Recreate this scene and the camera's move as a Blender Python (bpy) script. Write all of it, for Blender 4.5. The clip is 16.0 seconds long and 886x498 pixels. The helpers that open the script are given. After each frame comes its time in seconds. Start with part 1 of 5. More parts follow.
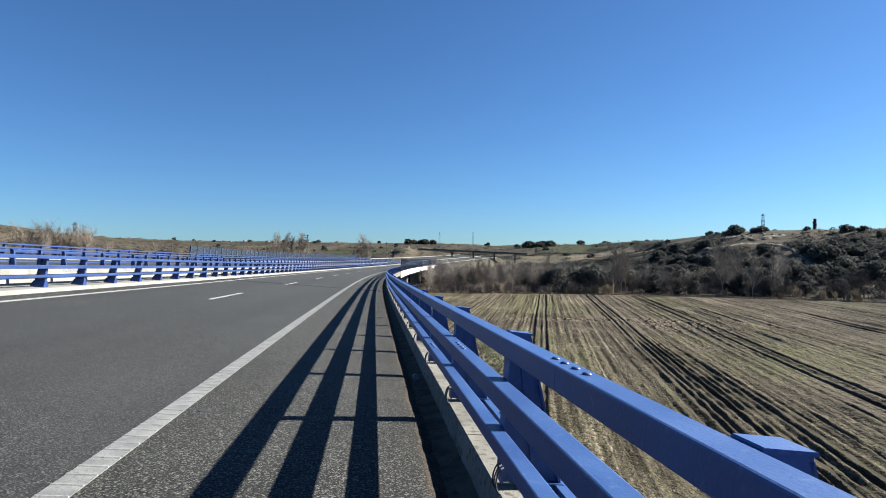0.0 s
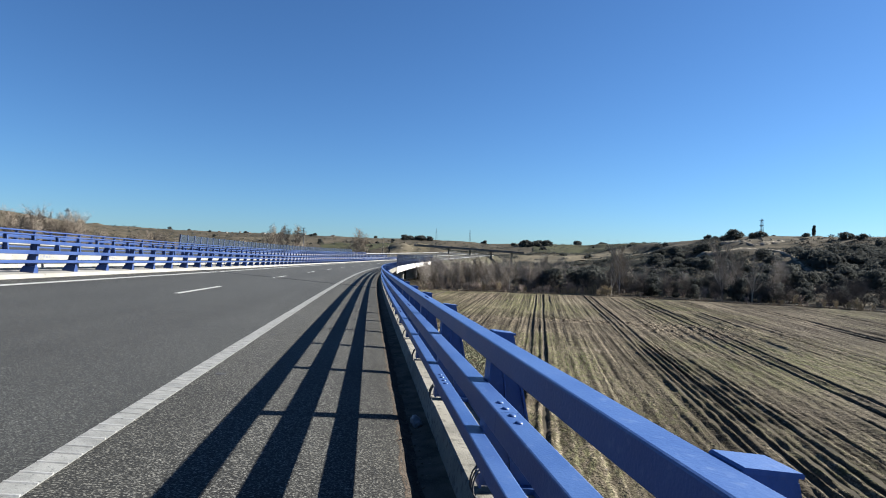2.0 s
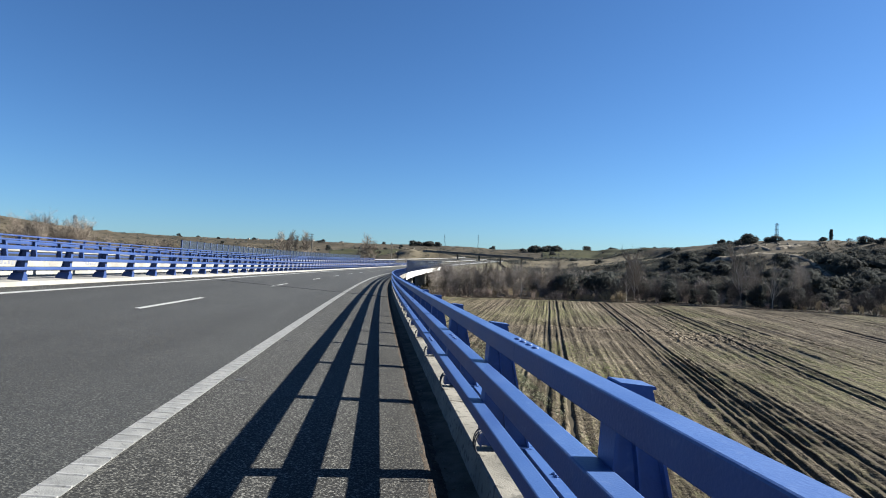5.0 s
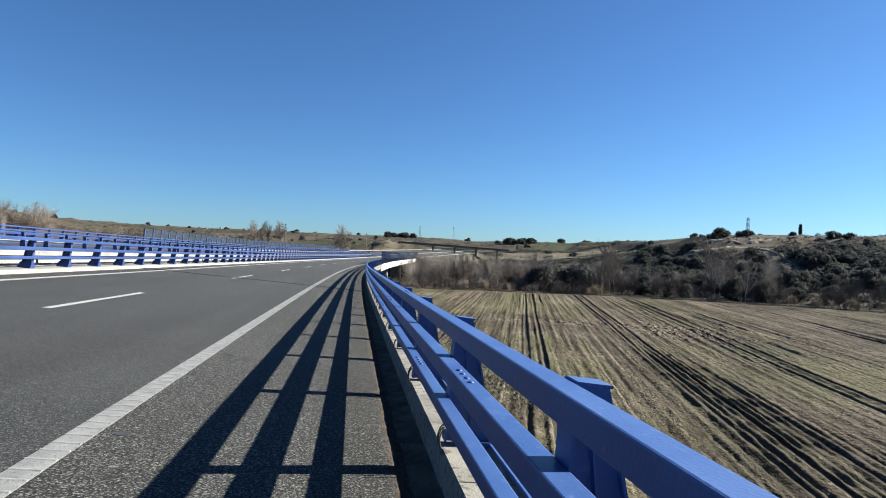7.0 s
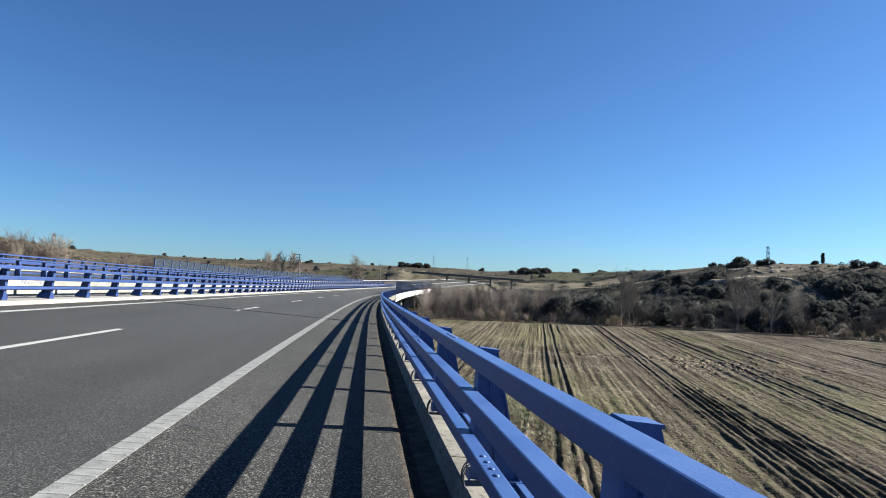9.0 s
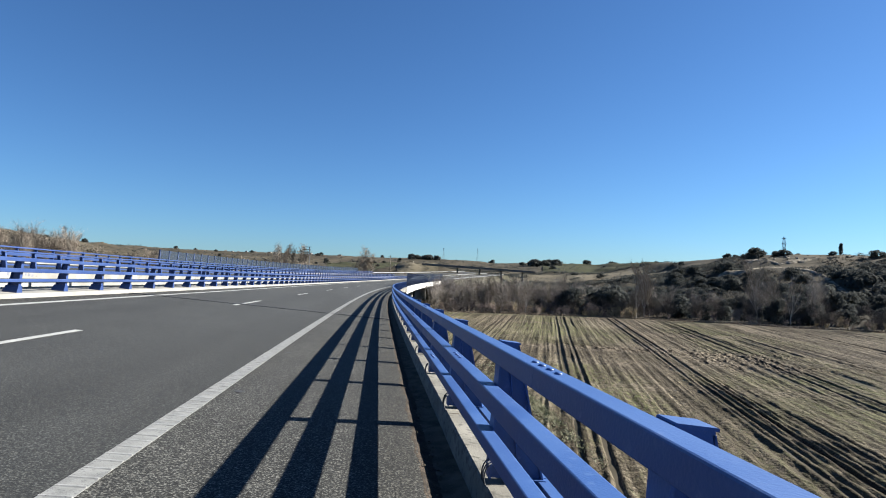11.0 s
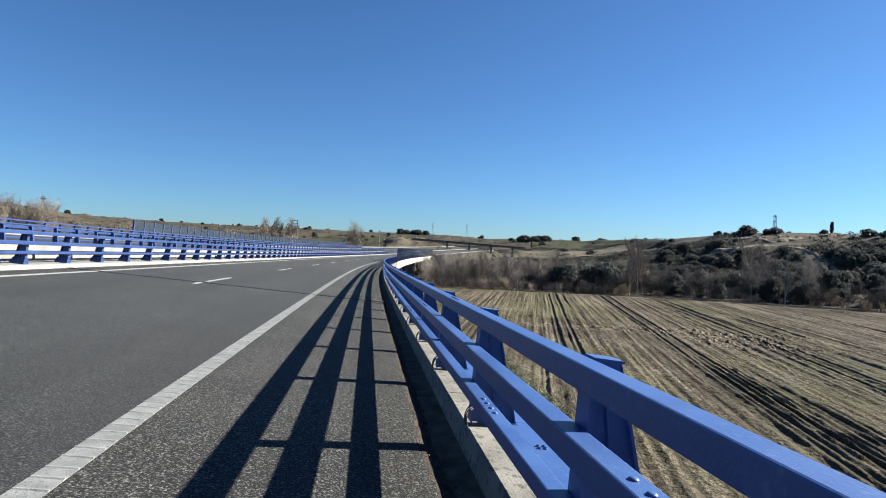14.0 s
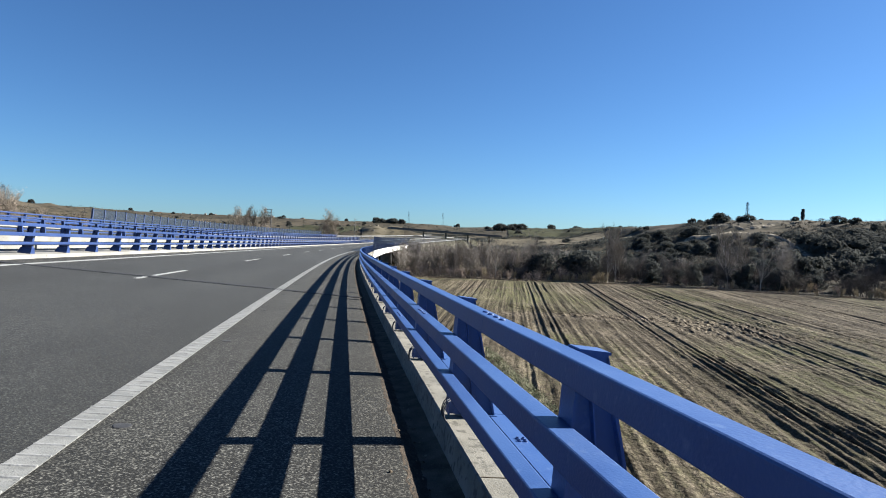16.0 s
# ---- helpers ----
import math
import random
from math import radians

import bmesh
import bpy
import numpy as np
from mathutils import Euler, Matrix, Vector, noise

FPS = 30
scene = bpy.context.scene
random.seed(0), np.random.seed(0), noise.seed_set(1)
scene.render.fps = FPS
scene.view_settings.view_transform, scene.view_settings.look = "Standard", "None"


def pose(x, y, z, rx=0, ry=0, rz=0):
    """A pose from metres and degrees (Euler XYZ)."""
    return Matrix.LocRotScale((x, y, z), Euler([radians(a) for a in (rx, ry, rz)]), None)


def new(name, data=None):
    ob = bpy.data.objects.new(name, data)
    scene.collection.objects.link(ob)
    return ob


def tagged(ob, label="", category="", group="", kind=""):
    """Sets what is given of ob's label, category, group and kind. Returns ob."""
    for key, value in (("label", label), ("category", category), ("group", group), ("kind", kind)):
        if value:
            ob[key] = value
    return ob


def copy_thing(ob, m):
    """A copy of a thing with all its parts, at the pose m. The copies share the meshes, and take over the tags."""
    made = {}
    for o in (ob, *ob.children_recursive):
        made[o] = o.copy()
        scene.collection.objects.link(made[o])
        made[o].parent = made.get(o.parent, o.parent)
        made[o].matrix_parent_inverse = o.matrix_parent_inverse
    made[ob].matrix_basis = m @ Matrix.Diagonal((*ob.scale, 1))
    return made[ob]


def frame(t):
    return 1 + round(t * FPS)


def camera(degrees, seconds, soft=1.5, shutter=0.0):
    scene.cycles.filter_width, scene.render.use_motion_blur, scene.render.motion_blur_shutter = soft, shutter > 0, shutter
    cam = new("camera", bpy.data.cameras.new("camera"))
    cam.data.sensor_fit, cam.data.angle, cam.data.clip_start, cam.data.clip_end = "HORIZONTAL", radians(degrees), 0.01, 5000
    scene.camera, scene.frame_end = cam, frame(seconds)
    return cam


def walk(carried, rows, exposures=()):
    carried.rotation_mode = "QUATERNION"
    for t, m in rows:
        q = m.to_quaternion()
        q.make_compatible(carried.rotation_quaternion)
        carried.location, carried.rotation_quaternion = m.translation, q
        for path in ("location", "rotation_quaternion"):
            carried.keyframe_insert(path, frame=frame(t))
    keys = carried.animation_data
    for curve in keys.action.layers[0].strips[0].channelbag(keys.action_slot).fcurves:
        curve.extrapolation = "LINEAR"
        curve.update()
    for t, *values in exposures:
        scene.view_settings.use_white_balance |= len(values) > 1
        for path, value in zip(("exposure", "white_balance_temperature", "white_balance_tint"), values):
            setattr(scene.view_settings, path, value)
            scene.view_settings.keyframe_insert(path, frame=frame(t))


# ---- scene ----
cam = camera(73.0, 16.0, soft=1.0, shutter=0.0)
walk(cam, [
    (0.0, pose(-0.409, 0.032, 1.571, 90.68, -0.13, -6.65)),
    (0.5, pose(-0.416, 0.700, 1.556, 89.08, -0.67, -8.51)),
    (1.0, pose(-0.419, 1.373, 1.532, 89.68, -0.09, -4.99)),
    (1.5, pose(-0.385, 2.063, 1.491, 89.68, -0.77, -7.50)),
    (2.0, pose(-0.305, 2.651, 1.512, 90.38, -1.70, -7.01)),
    (2.5, pose(-0.302, 3.321, 1.489, 90.84, -3.21, -4.87)),
    (3.0, pose(-0.277, 3.992, 1.481, 91.53, -0.98, -6.49)),
    (5.5, pose(-0.435, 7.298, 1.421, 90.59, -1.70, -6.32)),
    (6.0, pose(-0.401, 7.893, 1.425, 90.01, -1.01, -12.11)),
    (6.5, pose(-0.355, 8.562, 1.424, 90.37, -1.97, -5.76)),
    (7.0, pose(-0.338, 9.236, 1.397, 90.18, -1.97, -8.63)),
    (7.5, pose(-0.337, 9.890, 1.371, 90.91, -0.93, -4.28)),
    (8.0, pose(-0.361, 10.506, 1.369, 89.41, -0.32, -2.78)),
    (8.5, pose(-0.361, 11.172, 1.367, 92.67, -0.92, -4.45)),
    (9.0, pose(-0.376, 11.902, 1.332, 93.02, -1.85, -7.33)),
    (11.5, pose(-0.408, 15.300, 1.270, 91.77, -1.56, -5.49)),
    (12.0, pose(-0.384, 16.033, 1.260, 91.25, -1.54, -3.55)),
    (12.5, pose(-0.360, 16.691, 1.240, 90.95, -0.15, -6.17)),
    (13.0, pose(-0.419, 17.389, 1.243, 91.45, -1.41, -2.03)),
    (13.5, pose(-0.476, 18.096, 1.206, 91.85, -0.55, -6.76)),
    (14.0, pose(-0.493, 18.820, 1.200, 89.90, -2.21, -7.47)),
    (14.5, pose(-0.481, 19.450, 1.190, 88.61, 0.55, -9.68)),
    (15.0, pose(-0.465, 20.058, 1.194, 88.91, -2.04, -6.57)),
    (15.5, pose(-0.476, 20.722, 1.180, 89.14, -1.05, -11.73)),
    (16.0, pose(-0.451, 21.506, 1.138, 88.90, -1.93, -9.77)),
], exposures=[(0.0, 1.72), (16.0, 1.72)])

# ---- tilt of the deck: it falls to the outside of the bend and gently ahead ----
RG = Matrix.Rotation(radians(-1.15), 3, "X") @ Matrix.Rotation(radians(4.3), 3, "Y")

# ---- light ----
SUN = (RG @ Vector((1.56, 0.27, 1.0))).normalized()
sun_data = bpy.data.lights.new("sun", "SUN")
sun_data.energy, sun_data.angle, sun_data.color = 5.5, radians(0.53), (1.0, 0.97, 0.9)
sun = new("sun", sun_data)
sun.rotation_euler = SUN.to_track_quat("Z", "Y").to_euler()
world = bpy.data.worlds.new("sky")
scene.world = world
world.use_nodes = True
wt = world.node_tree
sky = wt.nodes.new("ShaderNodeTexSky")
sky.sky_type, sky.sun_disc = "NISHITA", False
sky.sun_elevation, sky.sun_rotation = math.asin(SUN.z), math.atan2(SUN.x, SUN.y)
sky.air_density, sky.dust_density, sky.ozone_density, sky.altitude = 1.0, 0.4, 4.0, 900
deep = wt.nodes.new("ShaderNodeMix")
deep.data_type, deep.blend_type = "RGBA", "MULTIPLY"
deep.inputs[0].default_value, deep.inputs[7].default_value = 1.0, (0.495, 0.74, 0.975, 1)
wt.links.new(sky.outputs[0], deep.inputs[6])
wt.links.new(deep.outputs[2], wt.nodes["Background"].inputs[0])
wt.nodes["Background"].inputs[1].default_value = 0.042


# ---- materials ----
def material(name, base, other, scale=2.0, rough=0.7, speck=None, speck_scale=120.0, speck_at=0.6, bump=0.3,
             bump_scale=60.0, metal=0.0, vary=0.0, detail=6.0, coords="Object", spread=0.14, stretch=None):
    m = bpy.data.materials.new(name)
    m.use_nodes = True
    nt, nodes = m.node_tree, m.node_tree.nodes
    link = nt.links.new
    bsdf = nodes["Principled BSDF"]
    co = nodes.new("ShaderNodeTexCoord").outputs[coords]
    if stretch:
        mp = nodes.new("ShaderNodeMapping")
        mp.inputs["Scale"].default_value = stretch
        link(co, mp.inputs[0])
        co = mp.outputs[0]
    n1 = nodes.new("ShaderNodeTexNoise")
    n1.inputs["Scale"].default_value, n1.inputs["Detail"].default_value = scale, detail
    link(co, n1.inputs[0])
    ramp = nodes.new("ShaderNodeValToRGB")
    ramp.color_ramp.elements[0].position, ramp.color_ramp.elements[1].position = 0.5 - spread, 0.5 + spread
    ramp.color_ramp.elements[0].color, ramp.color_ramp.elements[1].color = (*base, 1), (*other, 1)
    link(n1.outputs[0], ramp.inputs[0])
    col = ramp.outputs[0]
    n2 = nodes.new("ShaderNodeTexNoise")
    n2.inputs["Scale"].default_value, n2.inputs["Detail"].default_value = bump_scale, 3.0
    link(co, n2.inputs[0])
    if speck:
        n3 = nodes.new("ShaderNodeTexNoise")
        n3.inputs["Scale"].default_value, n3.inputs["Detail"].default_value = speck_scale, 2.0
        link(co, n3.inputs[0])
        r3 = nodes.new("ShaderNodeValToRGB")
        r3.color_ramp.elements[0].position, r3.color_ramp.elements[1].position = speck_at - 0.06, speck_at + 0.06
        link(n3.outputs[0], r3.inputs[0])
        mix = nodes.new("ShaderNodeMix")
        mix.data_type = "RGBA"
        link(r3.outputs[0], mix.inputs[0])
        link(col, mix.inputs[6])
        mix.inputs[7].default_value = (*speck, 1)
        col = mix.outputs[2]
    if vary:
        info = nodes.new("ShaderNodeObjectInfo")
        rng = nodes.new("ShaderNodeMapRange")
        rng.inputs[3].default_value, rng.inputs[4].default_value = 1 - vary, 1 + vary
        link(info.outputs["Random"], rng.inputs[0])
        hsv = nodes.new("ShaderNodeHueSaturation")
        link(rng.outputs[0], hsv.inputs["Value"])
        link(col, hsv.inputs["Color"])
        col = hsv.outputs[0]
    link(col, bsdf.inputs["Base Color"])
    rr = nodes.new("ShaderNodeMapRange")
    rr.inputs[3].default_value, rr.inputs[4].default_value = max(rough - 0.12, 0.05), min(rough + 0.12, 1)
    link(n1.outputs[0], rr.inputs[0])
    link(rr.outputs[0], bsdf.inputs["Roughness"])
    bsdf.inputs["Metallic"].default_value = metal
    bsdf.inputs["Specular IOR Level"].default_value = 0.5 if rough < 0.7 else 0.3 if rough < 0.9 else 0.06
    if bump:
        b = nodes.new("ShaderNodeBump")
        b.inputs["Strength"].default_value, b.inputs["Distance"].default_value = bump, 0.01
        link(n2.outputs[0], b.inputs["Height"])
        link(b.outputs[0], bsdf.inputs["Normal"])
    return m


PAINT = material("road_paint", (0.135, 0.136, 0.128), (0.195, 0.196, 0.185), 7, 0.6, (0.075, 0.076, 0.072), 42, 0.66, 0.5, 80)
RIB_PAINT = material("rib_paint", (0.185, 0.185, 0.176), (0.27, 0.27, 0.258), 9, 0.6, (0.12, 0.12, 0.113), 40, 0.68, 0.4, 80)
WHITE_LINE = material("fresh_road_paint", (0.24, 0.24, 0.225), (0.31, 0.31, 0.295), 5, 0.6, (0.14, 0.14, 0.13), 30, 0.68, 0.4, 60)
CONCRETE = material("concrete", (0.115, 0.108, 0.09), (0.2, 0.187, 0.157), 1.6, 0.85, (0.08, 0.075, 0.062), 14, 0.6, 0.6, 60)
PALE = material("pale_concrete", (0.178, 0.171, 0.153), (0.247, 0.238, 0.218), 0.9, 0.85, (0.134, 0.129, 0.114), 8, 0.68, 0.3, 40)
DIRT = material("gutter_dirt", (0.055, 0.046, 0.035), (0.12, 0.1, 0.077), 5, 0.95, (0.09, 0.08, 0.06), 70, 0.62, 0.8, 70)
SILT = material("rusty_silt", (0.038, 0.032, 0.026), (0.082, 0.066, 0.053), 9, 0.95, (0.03, 0.026, 0.022), 60, 0.56, 0.8, 70)
GRIT = material("grit", (0.05, 0.036, 0.024), (0.17, 0.145, 0.11), 25, 0.95, None, 1, 1, 0.3, 90)
RUBBER = material("joint_rubber", (0.0231, 0.0238, 0.0264), (0.0396, 0.0396, 0.0422), 4, 0.75, None, 1, 1, 0.4, 50)
BLUE = material("blue_paint", (0.0235, 0.06, 0.18), (0.032, 0.077, 0.208), 2.2, 0.46, (0.05, 0.094, 0.218), 19, 0.67, 0.14, 70, 0, 0.06)
BLUE.node_tree.nodes["Principled BSDF"].inputs["Specular IOR Level"].default_value = 0.42
# darker tone of the blue, for the parapets across the carriageway
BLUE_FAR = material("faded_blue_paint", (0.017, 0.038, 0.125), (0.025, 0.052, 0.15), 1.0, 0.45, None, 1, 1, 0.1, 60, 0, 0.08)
BOLT = material("bolt_steel", (0.132, 0.165, 0.277), (0.198, 0.218, 0.297), 30, 0.45, None, 1, 1, 0.1, 80, 0.3)
STEEL = material("galvanised_steel", (0.277, 0.284, 0.284), (0.363, 0.363, 0.356), 4, 0.45, None, 1, 1, 0.1, 50, 0.5, 0.1)
DARK_STEEL = material("dark_steel", (0.033, 0.0363, 0.0396), (0.0594, 0.0594, 0.066), 4, 0.6, None, 1, 1, 0.1, 50, 0.2, 0.1)
BAG = material("grey_bag", (0.12, 0.125, 0.135), (0.18, 0.185, 0.19), 12, 0.6, None, 1, 1, 0.5, 40)
# dry soil, lightened in its colour to stand for haze over the hills
GROUND = material("dry_ground", (0.036, 0.031, 0.0225), (0.086, 0.072, 0.051), 0.02, 0.95, (0.03, 0.0275, 0.019), 0.11, 0.57, 0.6, 0.8, detail=9)
EARTH = material("earth_bank", (0.036, 0.034, 0.023), (0.07, 0.063, 0.044), 0.12, 0.95, (0.066, 0.066, 0.0396), 0.5, 0.6, 0.6, 2)
ROCK = material("rock", (0.1, 0.087, 0.067), (0.2, 0.176, 0.14), 0.5, 0.95, (0.0792, 0.0726, 0.0528), 1.2, 0.6, 0.8, 3, 0, 0.15)
BARE = material("bare_soil", (0.1, 0.086, 0.065), (0.29, 0.25, 0.193), 0.5, 0.95, (0.045, 0.04, 0.03), 0.8, 0.56, 1.0, 2)
BARK = material("pale_bark", (0.22, 0.198, 0.17), (0.42, 0.385, 0.34), 1.5, 0.9, None, 1, 1, 0.5, 12, 0, 0.2)
GREY_BARK = material("grey_bark", (0.1, 0.088, 0.072), (0.22, 0.195, 0.165), 1.5, 0.9, None, 1, 1, 0.5, 12, 0, 0.3)
TWIG = material("bare_twigs", (0.22, 0.195, 0.175), (0.37, 0.333, 0.3), 0.6, 0.95, None, 1, 1, 0, 10, 0, 0.45)
RED_TWIG = material("russet_twigs", (0.16, 0.128, 0.107), (0.28, 0.228, 0.192), 0.6, 0.95, None, 1, 1, 0, 10, 0, 0.4)
PALE_TWIG = material("pale_twigs", (0.1, 0.084, 0.066), (0.18, 0.153, 0.122), 0.6, 0.95, None, 1, 1, 0, 10, 0, 0.2)
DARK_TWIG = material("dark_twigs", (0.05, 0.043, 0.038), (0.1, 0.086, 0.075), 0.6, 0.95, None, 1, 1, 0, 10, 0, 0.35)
STRAW = material("dry_reeds", (0.2, 0.16, 0.1), (0.31, 0.26, 0.18), 0.8, 0.95, None, 1, 1, 0, 10, 0, 0.2)
# leaf colour raised towards grey, with the haze of the distance mixed in
OAK = material("dark_oak_leaves", (0.05, 0.055, 0.05), (0.075, 0.079, 0.07), 0.35, 0.95, None, 1, 1, 0, 10, 0, 0.2)


def let_light_through(m, amount, tint):
    """Thin leaves pass some light to their far side."""
    nt = m.node_tree
    thin = nt.nodes.new("ShaderNodeBsdfTranslucent")
    thin.inputs[0].default_value = (*tint, 1)
    mix = nt.nodes.new("ShaderNodeMixShader")
    mix.inputs[0].default_value = amount
    nt.links.new(nt.nodes["Principled BSDF"].outputs[0], mix.inputs[1])
    nt.links.new(thin.outputs[0], mix.inputs[2])
    nt.links.new(mix.outputs[0], nt.nodes["Material Output"].inputs[0])


let_light_through(OAK, 0.5, (0.072, 0.076, 0.072))
GROVE_TWIG = material("grove_twigs", (0.13, 0.107, 0.086), (0.235, 0.196, 0.16), 0.6, 0.95, None, 1, 1, 0, 10, 0, 0.25)
WALL = material("house_wall", (0.2, 0.187, 0.17), (0.36, 0.335, 0.3), 0.3, 0.9, None, 1, 1, 0, 10, 0, 0.25)
ROOF = material("roof_tile", (0.1, 0.075, 0.06), (0.14, 0.105, 0.085), 0.8, 0.9, None, 1, 1, 0, 10, 0, 0.2)


def asphalt(name, dark, mid, stone, grain, amount, gloss=0.25):
    """Coarse chippings in dark binder, with broad worn patches."""
    m = bpy.data.materials.new(name)
    m.use_nodes = True
    nt, nodes = m.node_tree, m.node_tree.nodes
    link = nt.links.new
    bsdf = nodes["Principled BSDF"]
    co = nodes.new("ShaderNodeTexCoord").outputs["Object"]

    def noise_tex(scale, detail):
        n = nodes.new("ShaderNodeTexNoise")
        n.inputs["Scale"].default_value, n.inputs["Detail"].default_value = scale, detail
        link(co, n.inputs[0])
        return n.outputs[0]

    def mix(fac, a, b):
        x = nodes.new("ShaderNodeMix")
        x.data_type = "RGBA"
        link(fac, x.inputs[0])
        for sock, v in ((x.inputs[6], a), (x.inputs[7], b)):
            if isinstance(v, tuple):
                sock.default_value = (*v, 1)
            else:
                link(v, sock)
        return x.outputs[2]

    def window(v, lo, hi):
        r = nodes.new("ShaderNodeMapRange")
        r.inputs[1].default_value, r.inputs[2].default_value = lo, hi
        link(v, r.inputs[0])
        return r.outputs[0]

    grit = noise_tex(grain, 4)
    vor = nodes.new("ShaderNodeTexVoronoi")
    vor.inputs["Scale"].default_value = grain * 1.6
    link(co, vor.inputs["Vector"])
    ton = nodes.new("ShaderNodeSeparateColor")
    link(vor.outputs["Color"], ton.inputs[0])
    col = mix(window(noise_tex(0.5, 6), 0.35, 0.65), dark, mid)
    col = mix(window(ton.outputs[0], amount - 0.1, 1.0), col, stone)
    band = nodes.new("ShaderNodeMapping")
    band.inputs["Scale"].default_value = (0.75, 0.03, 1)
    link(co, band.inputs[0])
    worn = nodes.new("ShaderNodeTexNoise")
    worn.inputs["Scale"].default_value, worn.inputs["Detail"].default_value = 1.0, 5
    link(band.outputs[0], worn.inputs[0])
    polish = nodes.new("ShaderNodeMix")
    polish.data_type, polish.blend_type = "RGBA", "MULTIPLY"
    link(window(worn.outputs[0], 0.58, 0.4), polish.inputs[0])
    link(col, polish.inputs[6])
    polish.inputs[7].default_value = (0.7, 0.69, 0.67, 1)
    col = polish.outputs[2]
    col = mix(window(grit, 0.6, 0.42), col, tuple(c * 0.5 for c in dark))
    fleck = nodes.new("ShaderNodeMix")
    fleck.data_type, fleck.blend_type = "RGBA", "MULTIPLY"
    link(window(noise_tex(17, 4), 0.42, 0.62), fleck.inputs[0])
    link(col, fleck.inputs[6])
    fleck.inputs[7].default_value = (0.82, 0.82, 0.83, 1)
    col = fleck.outputs[2]
    link(col, bsdf.inputs["Base Color"])
    bsdf.inputs["Roughness"].default_value = 0.85
    bsdf.inputs["Specular IOR Level"].default_value = gloss
    bp = nodes.new("ShaderNodeBump")
    bp.inputs["Strength"].default_value, bp.inputs["Distance"].default_value = 0.7, 0.008
    link(grit, bp.inputs["Height"])
    link(bp.outputs[0], bsdf.inputs["Normal"])
    return m


def field_material():
    """Sown clay: stripes along the rows with ridge light and pit shade in the colour, pale crust, green sprouts in
    patches.
    """
    m = bpy.data.materials.new("sown_field")
    m.use_nodes = True
    nt, nodes = m.node_tree, m.node_tree.nodes
    link = nt.links.new
    bsdf = nodes["Principled BSDF"]
    co = nodes.new("ShaderNodeTexCoord").outputs["Object"]

    def tex(scale, detail, stretch, lo, hi):
        mp = nodes.new("ShaderNodeMapping")
        mp.inputs["Scale"].default_value = stretch
        link(co, mp.inputs[0])
        n = nodes.new("ShaderNodeTexNoise")
        n.inputs["Scale"].default_value, n.inputs["Detail"].default_value = scale, detail
        link(mp.outputs[0], n.inputs[0])
        r = nodes.new("ShaderNodeMapRange")
        r.inputs[1].default_value, r.inputs[2].default_value = lo, hi
        link(n.outputs[0], r.inputs[0])
        return r.outputs[0]

    def blend(fac, a, b):
        x = nodes.new("ShaderNodeMix")
        x.data_type = "RGBA"
        link(fac, x.inputs[0])
        for sock, v in ((x.inputs[6], a), (x.inputs[7], b)):
            if isinstance(v, tuple):
                sock.default_value = (*v, 1)
            else:
                link(v, sock)
        return x.outputs[2]

    def math_node(op, a, b):
        n = nodes.new("ShaderNodeMath")
        n.operation = op
        for sock, v in zip(n.inputs, (a, b)):
            if isinstance(v, float):
                sock.default_value = v
            else:
                link(v, sock)
        return n.outputs[0]

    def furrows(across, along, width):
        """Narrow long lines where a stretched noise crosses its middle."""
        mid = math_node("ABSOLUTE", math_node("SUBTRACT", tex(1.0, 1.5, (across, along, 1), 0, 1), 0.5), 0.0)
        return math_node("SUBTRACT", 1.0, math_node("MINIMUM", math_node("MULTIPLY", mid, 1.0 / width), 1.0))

    warp = nodes.new("ShaderNodeTexNoise")
    warp.inputs["Scale"].default_value, warp.inputs["Detail"].default_value = 0.7, 4
    link(co, warp.inputs[0])
    off = nodes.new("ShaderNodeVectorMath")
    off.operation = "MULTIPLY_ADD"
    link(warp.outputs["Color"], off.inputs[0])
    off.inputs[1].default_value = (0.42, 0, 0)
    link(co, off.inputs[2])
    def away_from(x, y, rx, ry):
        mp = nodes.new("ShaderNodeMapping")
        mp.inputs["Location"].default_value, mp.inputs["Scale"].default_value = (-x / rx, -y / ry, 0), (1 / rx, 1 / ry, 0)
        link(straight, mp.inputs[0])
        n = nodes.new("ShaderNodeVectorMath")
        n.operation = "LENGTH"
        link(mp.outputs[0], n.inputs[0])
        return n.outputs["Value"]

    straight = co
    co = off.outputs[0]
    # sunlit ridges and shaded pits between clods are part of these soil colours
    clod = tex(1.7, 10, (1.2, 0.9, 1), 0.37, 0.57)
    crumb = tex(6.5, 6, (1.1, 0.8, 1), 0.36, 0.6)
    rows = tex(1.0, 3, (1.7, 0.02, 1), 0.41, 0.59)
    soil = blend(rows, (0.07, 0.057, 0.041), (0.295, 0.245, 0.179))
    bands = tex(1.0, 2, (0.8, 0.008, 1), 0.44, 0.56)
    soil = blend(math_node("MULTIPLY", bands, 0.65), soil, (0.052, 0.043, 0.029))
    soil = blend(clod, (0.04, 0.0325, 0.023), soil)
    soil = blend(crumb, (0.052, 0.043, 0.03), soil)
    soil = blend(math_node("MULTIPLY", tex(0.05, 6, (1, 1, 1), 0.46, 0.66), 0.6), soil, blend(crumb, (0.07, 0.058, 0.043), (0.25, 0.21, 0.153)))
    green = math_node("MULTIPLY", tex(0.035, 5, (1.4, 0.6, 1), 0.45, 0.6), tex(2.4, 5, (1.2, 0.3, 1), 0.4, 0.62))
    damp = math_node("MULTIPLY", math_node("SUBTRACT", 1.25, math_node("MINIMUM", away_from(24, 76, 13, 20), away_from(-4, 147, 9, 30))), 1.3)
